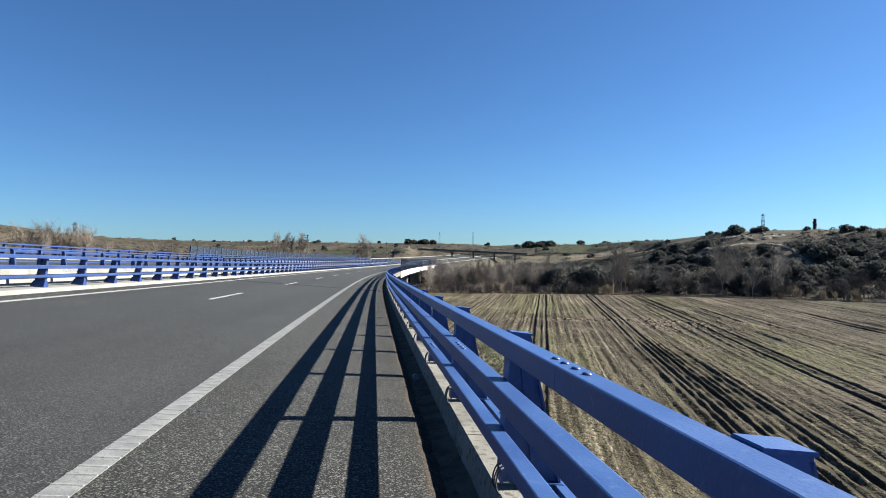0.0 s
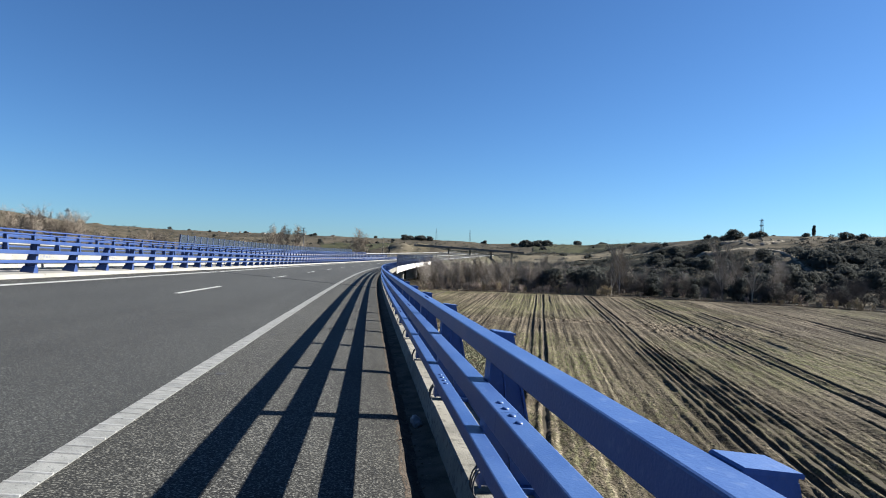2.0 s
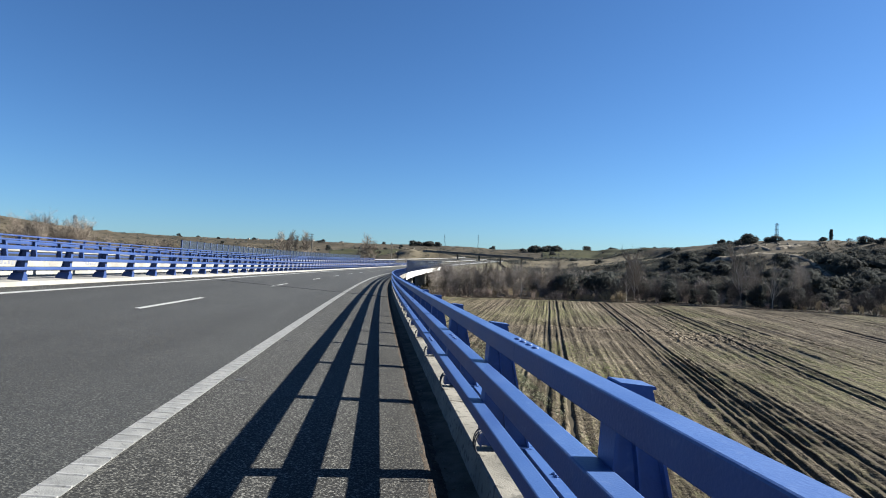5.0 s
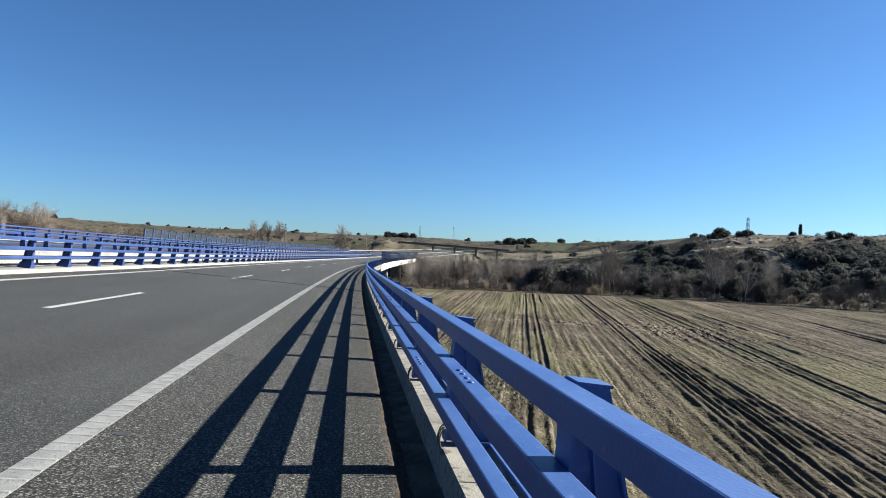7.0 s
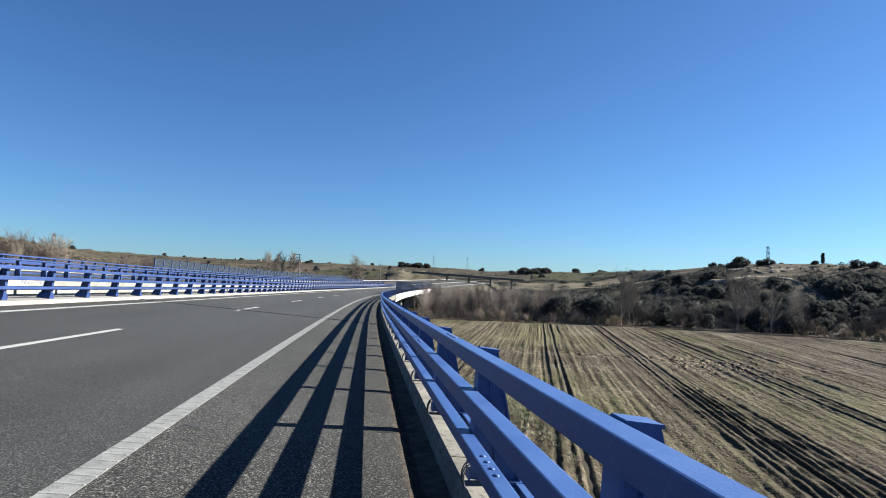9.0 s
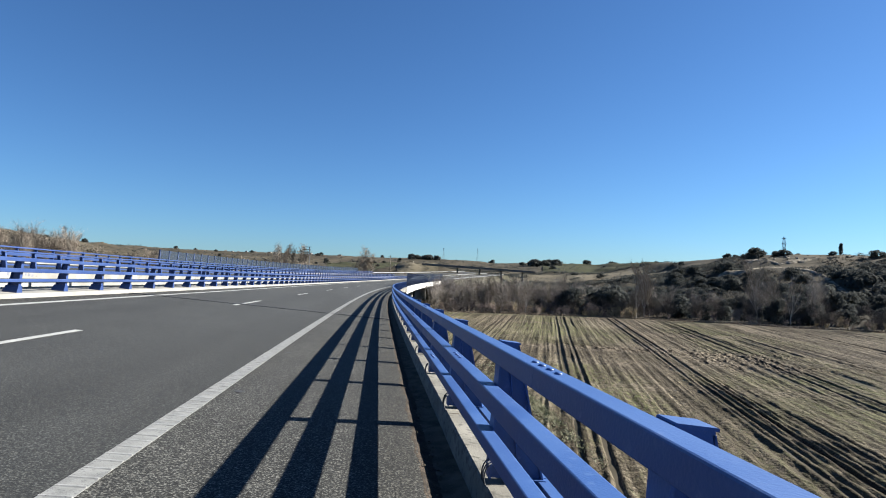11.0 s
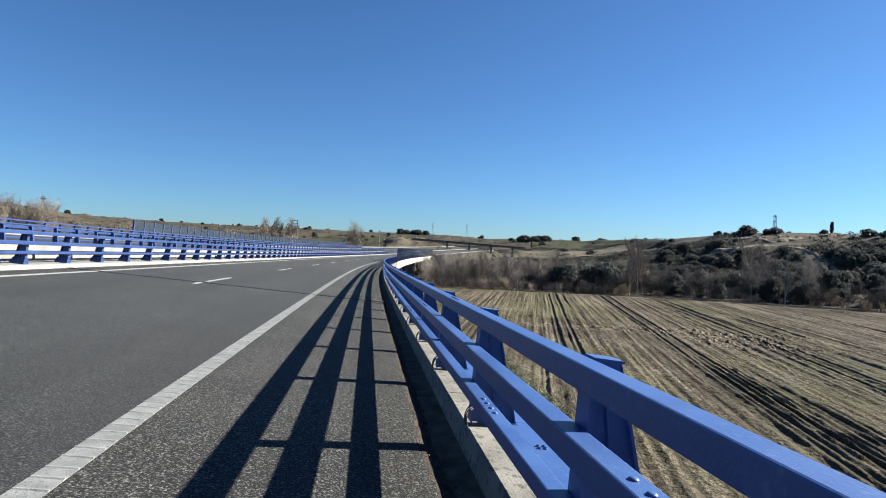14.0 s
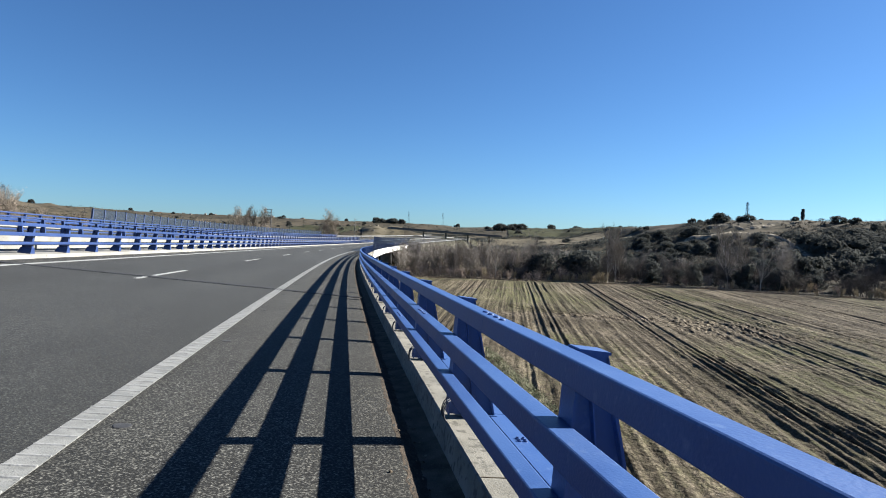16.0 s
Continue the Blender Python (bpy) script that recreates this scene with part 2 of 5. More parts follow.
    damp = math_node("MINIMUM", math_node("MAXIMUM", damp, 0.0), 0.8)
    green = math_node("MAXIMUM", green, math_node("MULTIPLY", damp, tex(1.1, 6, (1.6, 0.25, 1), 0.32, 0.56)))
    soil = blend(math_node("MULTIPLY", green, 0.72), soil, blend(crumb, (0.044, 0.05, 0.017), (0.115, 0.127, 0.047)))
    trod = math_node("MULTIPLY", math_node("SUBTRACT", 1.1, math_node("MINIMUM", away_from(22, 103, 10, 13), away_from(8, 110.5, 26, 3.8))), 1.6)
    stir = math_node("MINIMUM", math_node("MAXIMUM", trod, math_node("MULTIPLY", tex(0.045, 6, (0.5, 2.2, 1), 0.56, 0.66), 0.7)), 0.85)
    soil = blend(stir, soil, blend(tex(1.6, 10, (1, 1, 1), 0.4, 0.58), (0.036, 0.029, 0.022), (0.19, 0.157, 0.117)))
    # near-black lines put the shade inside the furrows into the soil colour
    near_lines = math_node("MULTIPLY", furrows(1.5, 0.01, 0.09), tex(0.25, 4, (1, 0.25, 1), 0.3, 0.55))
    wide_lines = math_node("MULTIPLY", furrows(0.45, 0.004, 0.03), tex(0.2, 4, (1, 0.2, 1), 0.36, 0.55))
    furrow_shade = math_node("MULTIPLY", math_node("MAXIMUM", near_lines, wide_lines), tex(3.0, 4, (1, 0.6, 1), 0.22, 0.5))
    moist = math_node("MINIMUM", math_node("MAXIMUM", math_node("MULTIPLY", math_node("SUBTRACT", 1.2, away_from(95, 105, 62, 75)), 1.4), 0.0), 0.7)
    trail = math_node("MULTIPLY", math_node("SUBTRACT", 1.15, away_from(18, 48, 14, 36)), 1.3)
    moist = math_node("MAXIMUM", moist, math_node("MINIMUM", math_node("MAXIMUM", trail, 0.0), 0.6))
    soil = blend(math_node("MULTIPLY", moist, tex(0.12, 6, (1.5, 0.3, 1), 0.25, 0.6)), soil, (0.045, 0.037, 0.028))
    soil = blend(furrow_shade, soil, (0.02, 0.016, 0.011))
    link(soil, bsdf.inputs["Base Color"])
    bsdf.inputs["Roughness"].default_value = 1.0
    bsdf.inputs["Specular IOR Level"].default_value = 0.05
    b = nodes.new("ShaderNodeBump")
    b.inputs["Strength"].default_value, b.inputs["Distance"].default_value = 1.0, 0.24
    link(math_node("ADD", tex(1.5, 10, (1.2, 0.9, 1), 0, 1), math_node("MULTIPLY", tex(5.0, 8, (1.1, 0.9, 1), 0, 1), 0.45)), b.inputs["Height"])
    link(b.outputs[0], bsdf.inputs["Normal"])
    return m


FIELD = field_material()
ASPHALT = asphalt("asphalt", (0.017, 0.017, 0.0155), (0.043, 0.043, 0.0388), (0.2, 0.197, 0.176), 54, 0.53)
ASPHALT_DARK = asphalt("worn_asphalt", (0.0135, 0.0143, 0.0132), (0.0295, 0.0306, 0.0282), (0.113, 0.115, 0.104), 58, 0.53, 0.4)
MUD = material("wet_ruts", (0.022, 0.0185, 0.015), (0.055, 0.046, 0.037), 1.6, 0.95, (0.07, 0.06, 0.046), 3.5, 0.56, 1.0, 5, stretch=(1, 0.6, 1))


def panel_material(name, lo, hi):
    m = bpy.data.materials.new(name)
    m.use_nodes = True
    nt = m.node_tree
    bsdf = nt.nodes["Principled BSDF"]
    bsdf.inputs["Base Color"].default_value, bsdf.inputs["Roughness"].default_value = (0.06, 0.08, 0.11, 1), 0.25
    see = nt.nodes.new("ShaderNodeBsdfTransparent")
    see.inputs[0].default_value = (0.7, 0.75, 0.82, 1)
    n = nt.nodes.new("ShaderNodeTexNoise")
    n.inputs["Scale"].default_value = 0.6
    r = nt.nodes.new("ShaderNodeMapRange")
    r.inputs[3].default_value, r.inputs[4].default_value = lo, hi
    nt.links.new(n.outputs[0], r.inputs[0])
    mix = nt.nodes.new("ShaderNodeMixShader")
    nt.links.new(r.outputs[0], mix.inputs[0])
    nt.links.new(see.outputs[0], mix.inputs[1])
    nt.links.new(bsdf.outputs[0], mix.inputs[2])
    nt.links.new(mix.outputs[0], nt.nodes["Material Output"].inputs[0])
    return m


PANEL = panel_material("smoky_panel", 0.2, 0.45)
CLEAR = panel_material("clear_panel", 0.04, 0.12)
WHITE = material("white_concrete", (0.42, 0.415, 0.395), (0.56, 0.55, 0.53), 0.6, 0.85, (0.33, 0.32, 0.3), 5, 0.68, 0.2, 30)


# ---- building helpers ----
def mesh_of(name, verts, faces, mat, smooth=False):
    me = bpy.data.meshes.new(name)
    me.from_pydata([tuple(v) for v in verts], [], faces)
    me.materials.append(mat)
    if smooth:
        me.polygons.foreach_set("use_smooth", [True] * len(me.polygons))
    me.update()
    return me


def part(name, data, parent, label=""):
    ob = new(name, data)
    ob.parent = parent
    return tagged(ob, label) if label else ob


def empty(name, place=None):
    ob = new(name)
    ob.empty_display_size = 0.3
    if place is not None:
        ob.matrix_world = place
        ob.matrix_basis = place
    return ob


class Shape:
    """Collects vertices and faces of one mesh."""

    def __init__(self):
        self.v, self.f = [], []

    def box(self, a, b, m=None):
        o = len(self.v)
        c = [Vector((x, y, z)) for z in (a[2], b[2]) for y in (a[1], b[1]) for x in (a[0], b[0])]
        self.v += [m @ p for p in c] if m else c
        self.f += [tuple(o + i for i in q) for q in ((0, 2, 3, 1), (4, 5, 7, 6), (0, 1, 5, 4), (2, 6, 7, 3), (0, 4, 6, 2), (1, 3, 7, 5))]

    def loft(self, rings, closed=True, caps=True):
        o, n = len(self.v), len(rings[0])
        for r in rings:
            self.v += r
        for i in range(len(rings) - 1):
            for j in range(n if closed else n - 1):
                k = (j + 1) % n
                self.f.append((o + i * n + j, o + i * n + k, o + (i + 1) * n + k, o + (i + 1) * n + j))
        if caps and closed:
            self.f.append(tuple(o + j for j in reversed(range(n))))
            self.f.append(tuple(o + (len(rings) - 1) * n + j for j in range(n)))

    def tube(self, p, q, r0, r1, sides=5, caps=True):
        p, q = Vector(p), Vector(q)
        d = (q - p).normalized()
        u = d.orthogonal().normalized()
        w = d.cross(u)
        ring = lambda c, r: [c + (u * math.cos(a) + w * math.sin(a)) * r for a in (2 * math.pi * i / sides for i in range(sides))]
        self.loft([ring(p, r0), ring(q, r1)], True, caps)

    def dome(self, m, r, h):
        rings = []
        for k, (rr, hh) in enumerate(((1, 0), (0.95, 0.45), (0.6, 0.9))):
            rings.append([m @ Vector((math.cos(a) * r * rr, math.sin(a) * r * rr, h * hh)) for a in (math.pi * i / 4 for i in range(8))])
        self.loft(rings)

    def mesh(self, name, mat, smooth=False):
        return mesh_of(name, self.v, self.f, mat, smooth)


# ---- the line of the road: straight, then an easing bend to the right, rising a little ahead ----
STEP = 0.5
S_MIN, S_MAX = -70.0, 480.0
_s = np.arange(S_MIN, S_MAX + STEP, STEP)
_k = np.clip((_s + 4.8) * 1.124e-5, 0, 1 / 981)
_th = np.cumsum(_k) * STEP
_x = np.cumsum(np.sin(_th)) * STEP
_y = np.cumsum(np.cos(_th)) * STEP
_i0 = int(round(-S_MIN / STEP))
_x, _y, _th = _x - _x[_i0], _y - _y[_i0], _th - _th[_i0]
_z = 0.121 * _x + 2.31e-5 * np.clip(_s + 4.8, 0, None) ** 2


def deck(s, x, z):
    """World place of a point s metres along the road, x to the right of the near kerb line, z above the deck."""
    X, Y, T, Z = (float(np.interp(s, _s, a)) for a in (_x, _y, _th, _z))
    return RG @ Vector((X + x * math.cos(T), Y - x * math.sin(T), Z + z))


def deck_pose(s, x, z):
    T = float(np.interp(s, _s, _th))
    slope = (float(np.interp(s + 1, _s, _z)) - float(np.interp(s - 1, _s, _z))) / 2
    m = (RG @ Matrix.Rotation(-T, 3, "Z") @ Matrix.Rotation(math.atan(slope), 3, "X")).to_4x4()
    m.translation = deck(s, x, z)
    return m


def sweep(name, profile, s0, s1, step, mat, closed=True, smooth=False):
    sh = Shape()
    n = max(1, int(math.ceil((s1 - s0) / step)))
    sh.loft([[deck(s0 + (s1 - s0) * i / n, x, z) for x, z in profile] for i in range(n + 1)], closed)
    return sh.mesh(name, mat, smooth)


def rounded(x0, x1, z0, z1, r):
    pts = []
    for cx, cz, a0 in ((x1 - r, z0 + r, -90), (x1 - r, z1 - r, 0), (x0 + r, z1 - r, 90), (x0 + r, z0 + r, 180)):
        for k in range(3):
            a = radians(a0 + 45 * k)
            pts.append((cx + r * math.cos(a), cz + r * math.sin(a)))
    return pts


# ---- ground and hills ----
B_TAB = (-180, -60, -40, -34, -30, -24, -16, -6, 0, 5, 9, 11, 14, 20, 24, 27, 30.4, 32.6, 35, 37, 41, 45, 60, 90, 180)
E_TAB = (0.03, 0.06, 0.06, 0.055, 0.042, 0.027, 0.0225, 0.0225, 0.021, 0.021, 0.02, 0.017, 0.019, 0.0185, 0.022, 0.0265, 0.034, 0.0375, 0.0405, 0.0395, 0.039, 0.04, 0.045, 0.04, 0.03)
R_TAB = (900, 650, 620, 640, 700, 900, 1500, 1600, 1500, 1400, 1300, 1200, 1200, 1100, 800, 540, 420, 390, 375, 370, 365, 360, 380, 600, 900)
F_TAB = (300, 300, 300, 300, 300, 320, 330, 330, 320, 300, 270, 260, 250, 235, 225, 215, 208, 205, 203, 202, 202, 202, 205, 300, 300)
FLOOR = -10.0


def terrain(x, y):
    b = math.degrees(math.atan2(x, y))
    r = math.hypot(x, y)
    el, R, F = (float(np.interp(b, B_TAB, t)) for t in (E_TAB, R_TAB, F_TAB))
    top = 1.4 + el * R
    t = min(max((r - F) / (R - F), 0), 1)
    z = FLOOR + (top - FLOOR) * (t * 0.55 + 0.45 * t * t * (3 - 2 * t))
    if r > F:
        q = min((r - F) / 40, 1) * min(1, max(0.1, (R - r) / 60 if r < R else 0.1))
        z += q * (noise.noise(Vector((x * 0.02, y * 0.02, 3))) * 3.0 + noise.noise(Vector((x * 0.06, y * 0.06, 7))) * 1.6 + noise.noise(Vector((x * 0.15, y * 0.15, 2))) * 0.7)
        if b > 18:
            ledge = math.sin(z * 0.75 + noise.noise(Vector((x * 0.01, y * 0.01, 1))) * 4)
            z += q * ledge * 0.9
    if r > R:
        z = top - min((r - R) * 0.02, 12) + el * 0.6 * (r - R) * 0.5 * (1 if r < R * 2 else 0)
        z = min(z, 1.4 + el * r * 0.97)
    mx, my = 480 * math.sin(radians(3.4)), 480 * math.cos(radians(3.4))
    z += (14 + 3 * noise.noise(Vector((x * 0.07, y * 0.07, 4)))) * math.exp(-(((x - mx) / 38) ** 2 + ((y - my) / 30) ** 2))
    return z


def build_ground():
    bearings = list(np.arange(-180, -50, 6.5)) + list(np.arange(-50, 62, 0.5)) + list(np.arange(62, 180, 6.5))
    radii = [6.0]
    while radii[-1] < 4800:
        radii.append(radii[-1] * (1.12 if radii[-1] < 150 or radii[-1] > 1800 else 1.022))
    verts, faces, n = [(0, 0, FLOOR)], [], len(bearings)
    for r in radii:
        for b in bearings:
            x, y = r * math.sin(radians(b)), r * math.cos(radians(b))
            verts.append((x, y, terrain(x, y)))
    for j in range(n):
        faces.append((0, 1 + (j + 1) % n, 1 + j))
    for i in range(len(radii) - 1):
        for j in range(n):
            k = (j + 1) % n
            faces.append((1 + i * n + j, 1 + i * n + k, 1 + (i + 1) * n + k, 1 + (i + 1) * n + j))
    ob = new("ground", mesh_of("ground", verts, faces, GROUND, True))
    tagged(ob, "dry winter scrubland rising to low hills around the valley", "ground", kind="structure")


build_ground()

# rows of the field run off to the right of the road's heading
ROW_TURN = radians(16.3)
TRAMS = (-54.6, -41.2, -27.9, -14.5, -1.2, 12.4, 25.8, 37.5, 50.5, 63.5, 76.5, 89.5, 102.5)
FIELD_Z = FLOOR + 0.12
RUTS = ((9.4, 56), (10.4, 62), (11.2, 68), (12.0, 95), (12.7, 88), (13.3, 97), (13.95, 84), (14.6, 94), (15.3, 80), (16.0, 90), (16.8, 76), (17.6, 62), (18.6, 58), (22.6, 60), (-4.5, 90), (31.5, 80), (44.0, 90), (58.0, 100))


def field_edge(w):
    """How far the field reaches along its rows."""
    return math.sqrt(max(186.0 ** 2 - w * w, 0)) + 2.5 * math.sin(w * 0.09) + 1.5 * math.sin(w * 0.31)


TURNS = ((20.0, 146.0, 36.0, -9, 36), (20.0, 146.0, 38.2, -7, 38), (34.0, 62.0, 38.0, 16, 40), (8.0, 60.0, 44.0, 12, 34), (40.0, 128.0, 26.0, 15, 30))


def churned(w, v):
    """How far the ground is trampled where the tractors turn."""
    a = 1.0 - math.hypot((w - 22) / 9.5, (v - 103) / 12)
    b = 0.7 - math.hypot((w - 8) / 24, (v - 110.5) / 3.6)
    return max(0.0, min(1.0, 2.2 * max(a, b)))


def field_height(w, v):
    wob = noise.noise(Vector((w * 0.05, v * 0.03, 2))) * 0.5
    u = w + wob
    z = 0.16 * noise.noise(Vector((u * 1.3, v * 0.015, 5))) + 0.09 * noise.noise(Vector((u * 2.6, v * 0.05, 8)))
    z *= 0.55 + 0.9 * max(0, noise.noise(Vector((w * 0.06, v * 0.04, 1))) + 0.4)
    z += 0.09 * noise.noise(Vector((w * 1.1, v * 0.45, 9))) + 0.05 * noise.noise(Vector((w * 2.7, v * 0.9, 4)))
    for c in TRAMS:
        for side in (-0.9, 0.9):
            d = abs(w + wob * 0.6 - c - side)
            if d < 0.75:
                z += -0.18 * math.exp(-(d / 0.22) ** 2) + 0.11 * math.exp(-((d - 0.4) / 0.17) ** 2)
    for c, end in RUTS:
        d = abs(u - c)
        if d < 0.7 and v < end:
            z += (-0.13 * math.exp(-(d / 0.15) ** 2) + 0.08 * math.exp(-((d - 0.31) / 0.12) ** 2)) * min(1, (end - v) / 12) * (0.75 + 0.5 * noise.noise(Vector((w * 0.3, v * 0.4, 3))))
    c = churned(w, v)
    if c > 0:
        z += c * (0.2 * noise.noise(Vector((w * 0.8, v * 0.7, 12))) + 0.11 * noise.noise(Vector((w * 1.9, v * 1.6, 3))))
    for cw, cv, rad, w0, w1 in TURNS:
        if w0 < w < w1:
            d = abs(math.hypot(w - cw, v - cv) - rad + wob * 0.8)
            if d < 1.2:
                k = min(1, (w - w0) / 4, (w1 - w) / 4)
                z += k * (-0.2 * math.exp(-(d / 0.35) ** 2) + 0.14 * math.exp(-((d - 0.65) / 0.25) ** 2))
    return z


def build_field():
    ws = np.concatenate([np.arange(-60, -6, 0.25), np.arange(-6, 34, 0.125), np.arange(34, 120, 0.25)])
    near = np.concatenate([np.arange(-30, 12, 2.0), np.arange(12, 125, 0.5)])
    us = np.linspace(0, 1, 46)
    rows = len(near) + len(us)
    along = lambda i, far: float(near[i]) if i < len(near) else 125 + float(us[i - len(near)]) * (far - 125)
    n = len(ws)
    verts = np.empty((rows, n, 3))
    ca, sa = math.cos(ROW_TURN), math.sin(ROW_TURN)
    for j, w in enumerate(ws):
        far = field_edge(w)
        for i in range(rows):
            v = along(i, far)
            fade = min(1, (far - v) / 8)
            verts[i, j] = (w, v, field_height(w, v) * fade)
    quads = [(i * n + j, i * n + j + 1, (i + 1) * n + j + 1, (i + 1) * n + j) for i in range(rows - 1) for j in range(n - 1)]
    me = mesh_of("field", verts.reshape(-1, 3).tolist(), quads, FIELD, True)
    me.materials.append(MUD)
    cols = np.zeros(n, int)
    for c in TRAMS:
        for side in (-0.9, 0.9):
            cols[np.abs(ws + 0.08 - c - side) < 0.13] = 1
    index = np.tile(cols[:-1], (rows - 1, 1))
    index = index.reshape(-1)
    me.polygons.foreach_set("material_index", index.tolist())
    ob = new("field", me)
    ob.matrix_basis = Matrix.Translation((0, 0, FIELD_Z)) @ Matrix.Rotation(-ROW_TURN, 4, "Z")
    tagged(ob, "sown clay field in rows with muddy tractor ruts", "field", kind="structure")


build_field()

# ---- the two decks ----
END = 266.0


def structure(name, data, label, category):
    return tagged(new(name, data), label, category, kind="structure")


def build_decks():
    structure("bridge_deck", sweep("bridge_deck", [(0.95, 0.15), (0.95, -0.55), (-1.2, -0.75), (-3.2, -2.1), (-8.2, -2.1), (-10.2, -0.75), (-12.35, -0.5), (-12.35, -0.02),
              (-11.9, -0.12), (0.34, -0.12), (0.36, 0.15)], S_MIN, END, 3.0, PALE), "pale concrete box-girder bridge deck", "bridge deck")
    structure("road", sweep("road", [(-0.22, 0.0), (-0.22, -0.1), (-10.62, -0.1), (-10.62, 0.0), (-7.9, 0.004), (-2.35, 0.004)], S_MIN, S_MAX - 1, 2.0, ASPHALT),
              "worn grey asphalt carriageway with a coarse surface", "road")
    structure("road_lane", sweep("road_lane", [(-2.45, 0.007), (-9.5, 0.007)], S_MIN, S_MAX - 1, 2.0, ASPHALT_DARK, closed=False),
              "smoother dark asphalt of the two traffic lanes", "road")
    edge, gutter = Shape(), Shape()
    lip, rings, silt = [], [], []
    s = -12.0
    while s < END:
        near = 1 if s < 60 else 0
        e = 0.062 + (noise.noise(Vector((s * 0.9, 0, 1))) * 0.035 + noise.noise(Vector((s * 3.7, 0, 5))) * 0.028 + noise.noise(Vector((s * 13, 0, 9))) * 0.018) * near
        h = 0.5 + noise.noise(Vector((s * 2.3, 4, 2)))
        g = noise.noise(Vector((s * 6, 7, 2)))
        q = 0.01 * noise.noise(Vector((s * 8, 3, 1)))
        lip.append([deck(s, -0.24, 0.001), deck(s, e - 0.1, 0.0), deck(s, e - 0.05, -0.005), deck(s, e - 0.012, -0.017), deck(s, e + 0.012, -0.034), deck(s, e + 0.012, -0.1)])
        silt.append([deck(s, e - 0.075 + 2 * q, -0.0015), deck(s, e - 0.03, -0.008), deck(s, e - 0.01, -0.0145), deck(s, e + 0.015, -0.031), deck(s, e + 0.07 + q, -0.043)])
        rings.append([deck(s, 0.34, -0.006 + 0.012 * h), deck(s, 0.27, -0.024 + 0.012 * h), deck(s, 0.18 + 0.03 * g, -0.042 + 0.008 * h), deck(s, 0.11, -0.045 + 0.008 * g), deck(s, 0.0, -0.05)])
        s += 0.05 if near else 1.5
    edge.loft(lip, closed=False)
    rust = Shape()
    rust.loft(silt, closed=False)
    structure("silt", rust.mesh("silt", SILT, True), "rust-brown silt caught on the broken asphalt edge", "silt")
    gutter.loft(rings, closed=False)
    structure("road_edge", edge.mesh("road_edge", ASPHALT), "ragged edge of the asphalt above the gutter", "road")
    structure("gutter", gutter.mesh("gutter", DIRT, True), "dark dirt washed along the kerb", "gutter")
    litter = Shape()
    rng = random.Random(21)
    for _ in range(5200):
        s, x = rng.uniform(-3, 60), 0.315 - abs(rng.gauss(0, 0.1))
        r = rng.uniform(0.003, 0.011)
        m = deck_pose(s, x, 0.003 if x < 0.04 else -0.04 + 0.1 * max(0, x - 0.2)) @ Matrix.Rotation(rng.uniform(0, 6.28), 4, "Z")
        a = [Vector((r * rng.uniform(0.6, 1.5) * cx, r * rng.uniform(0.6, 1.3) * cy, 0)) for cx, cy in ((-1, -1), (1, -1), (1, 1), (-1, 1))]
        litter.loft([[m @ p for p in a], [m @ (p * 0.6 + Vector((0, 0, r * 1.1))) for p in a]])
    tagged(new("gutter_grit", litter.mesh("gutter_grit", GRIT)), "loose grit and dry leaf bits in the gutter", "grit", kind="stuff")
    other = [(-19.3, 0.11), (-19.3, -0.27), (-21.2, -0.6), (-22.5, -2.2), (-26.5, -2.2), (-27.8, -0.6), (-30.2, -0.2), (-30.2, 0.22), (-28.6, 0.22),
             (-28.6, 0.03), (-20.5, -0.1), (-20.5, 0.11)]
    structure("bridge_deck_other", sweep("bridge_deck_other", other, S_MIN, END, 3.0, PALE), "white sunlit concrete deck of the parallel bridge", "bridge deck")
    structure("road_other", sweep("road_other", [(-20.55, -0.08), (-28.55, 0.05)], S_MIN, S_MAX - 1, 3.0, ASPHALT_DARK, closed=False),
              "grey asphalt carriageway of the parallel bridge", "road")


def build_kerbs():
    kerb = structure("kerb", sweep("kerb", [(0.325, -0.1), (0.345, 0.195), (0.36, 0.205), (0.93, 0.205), (0.955, 0.18), (0.955, -0.6), (0.8, -0.6), (0.8, -0.05)], S_MIN, END, 1.0, CONCRETE),
                     "weathered concrete kerb along the bridge edge", "kerb")
    left = structure("kerb_left", sweep("kerb_left", [(-10.6, -0.05), (-10.63, 0.11), (-10.66, 0.13), (-11.86, 0.13), (-11.88, 0.35), (-12.32, 0.35), (-12.36, 0.32), (-12.36, -0.55), (-12.0, -0.55), (-12.0, -0.05)],
                     S_MIN, END, 1.5, PALE), "bright concrete kerb on the median side", "kerb")
    for k in range(-8, 60):
        s = 1.0 + 4.0 * k
        if -30 < s < 120:
            sh = Shape()
            sh.box((0.366, -0.006, 0.0), (0.94, 0.006, 0.2085), deck_pose(s, 0, 0))
            part("kerb_joint", sh.mesh("kerb_joint", DIRT), kerb)


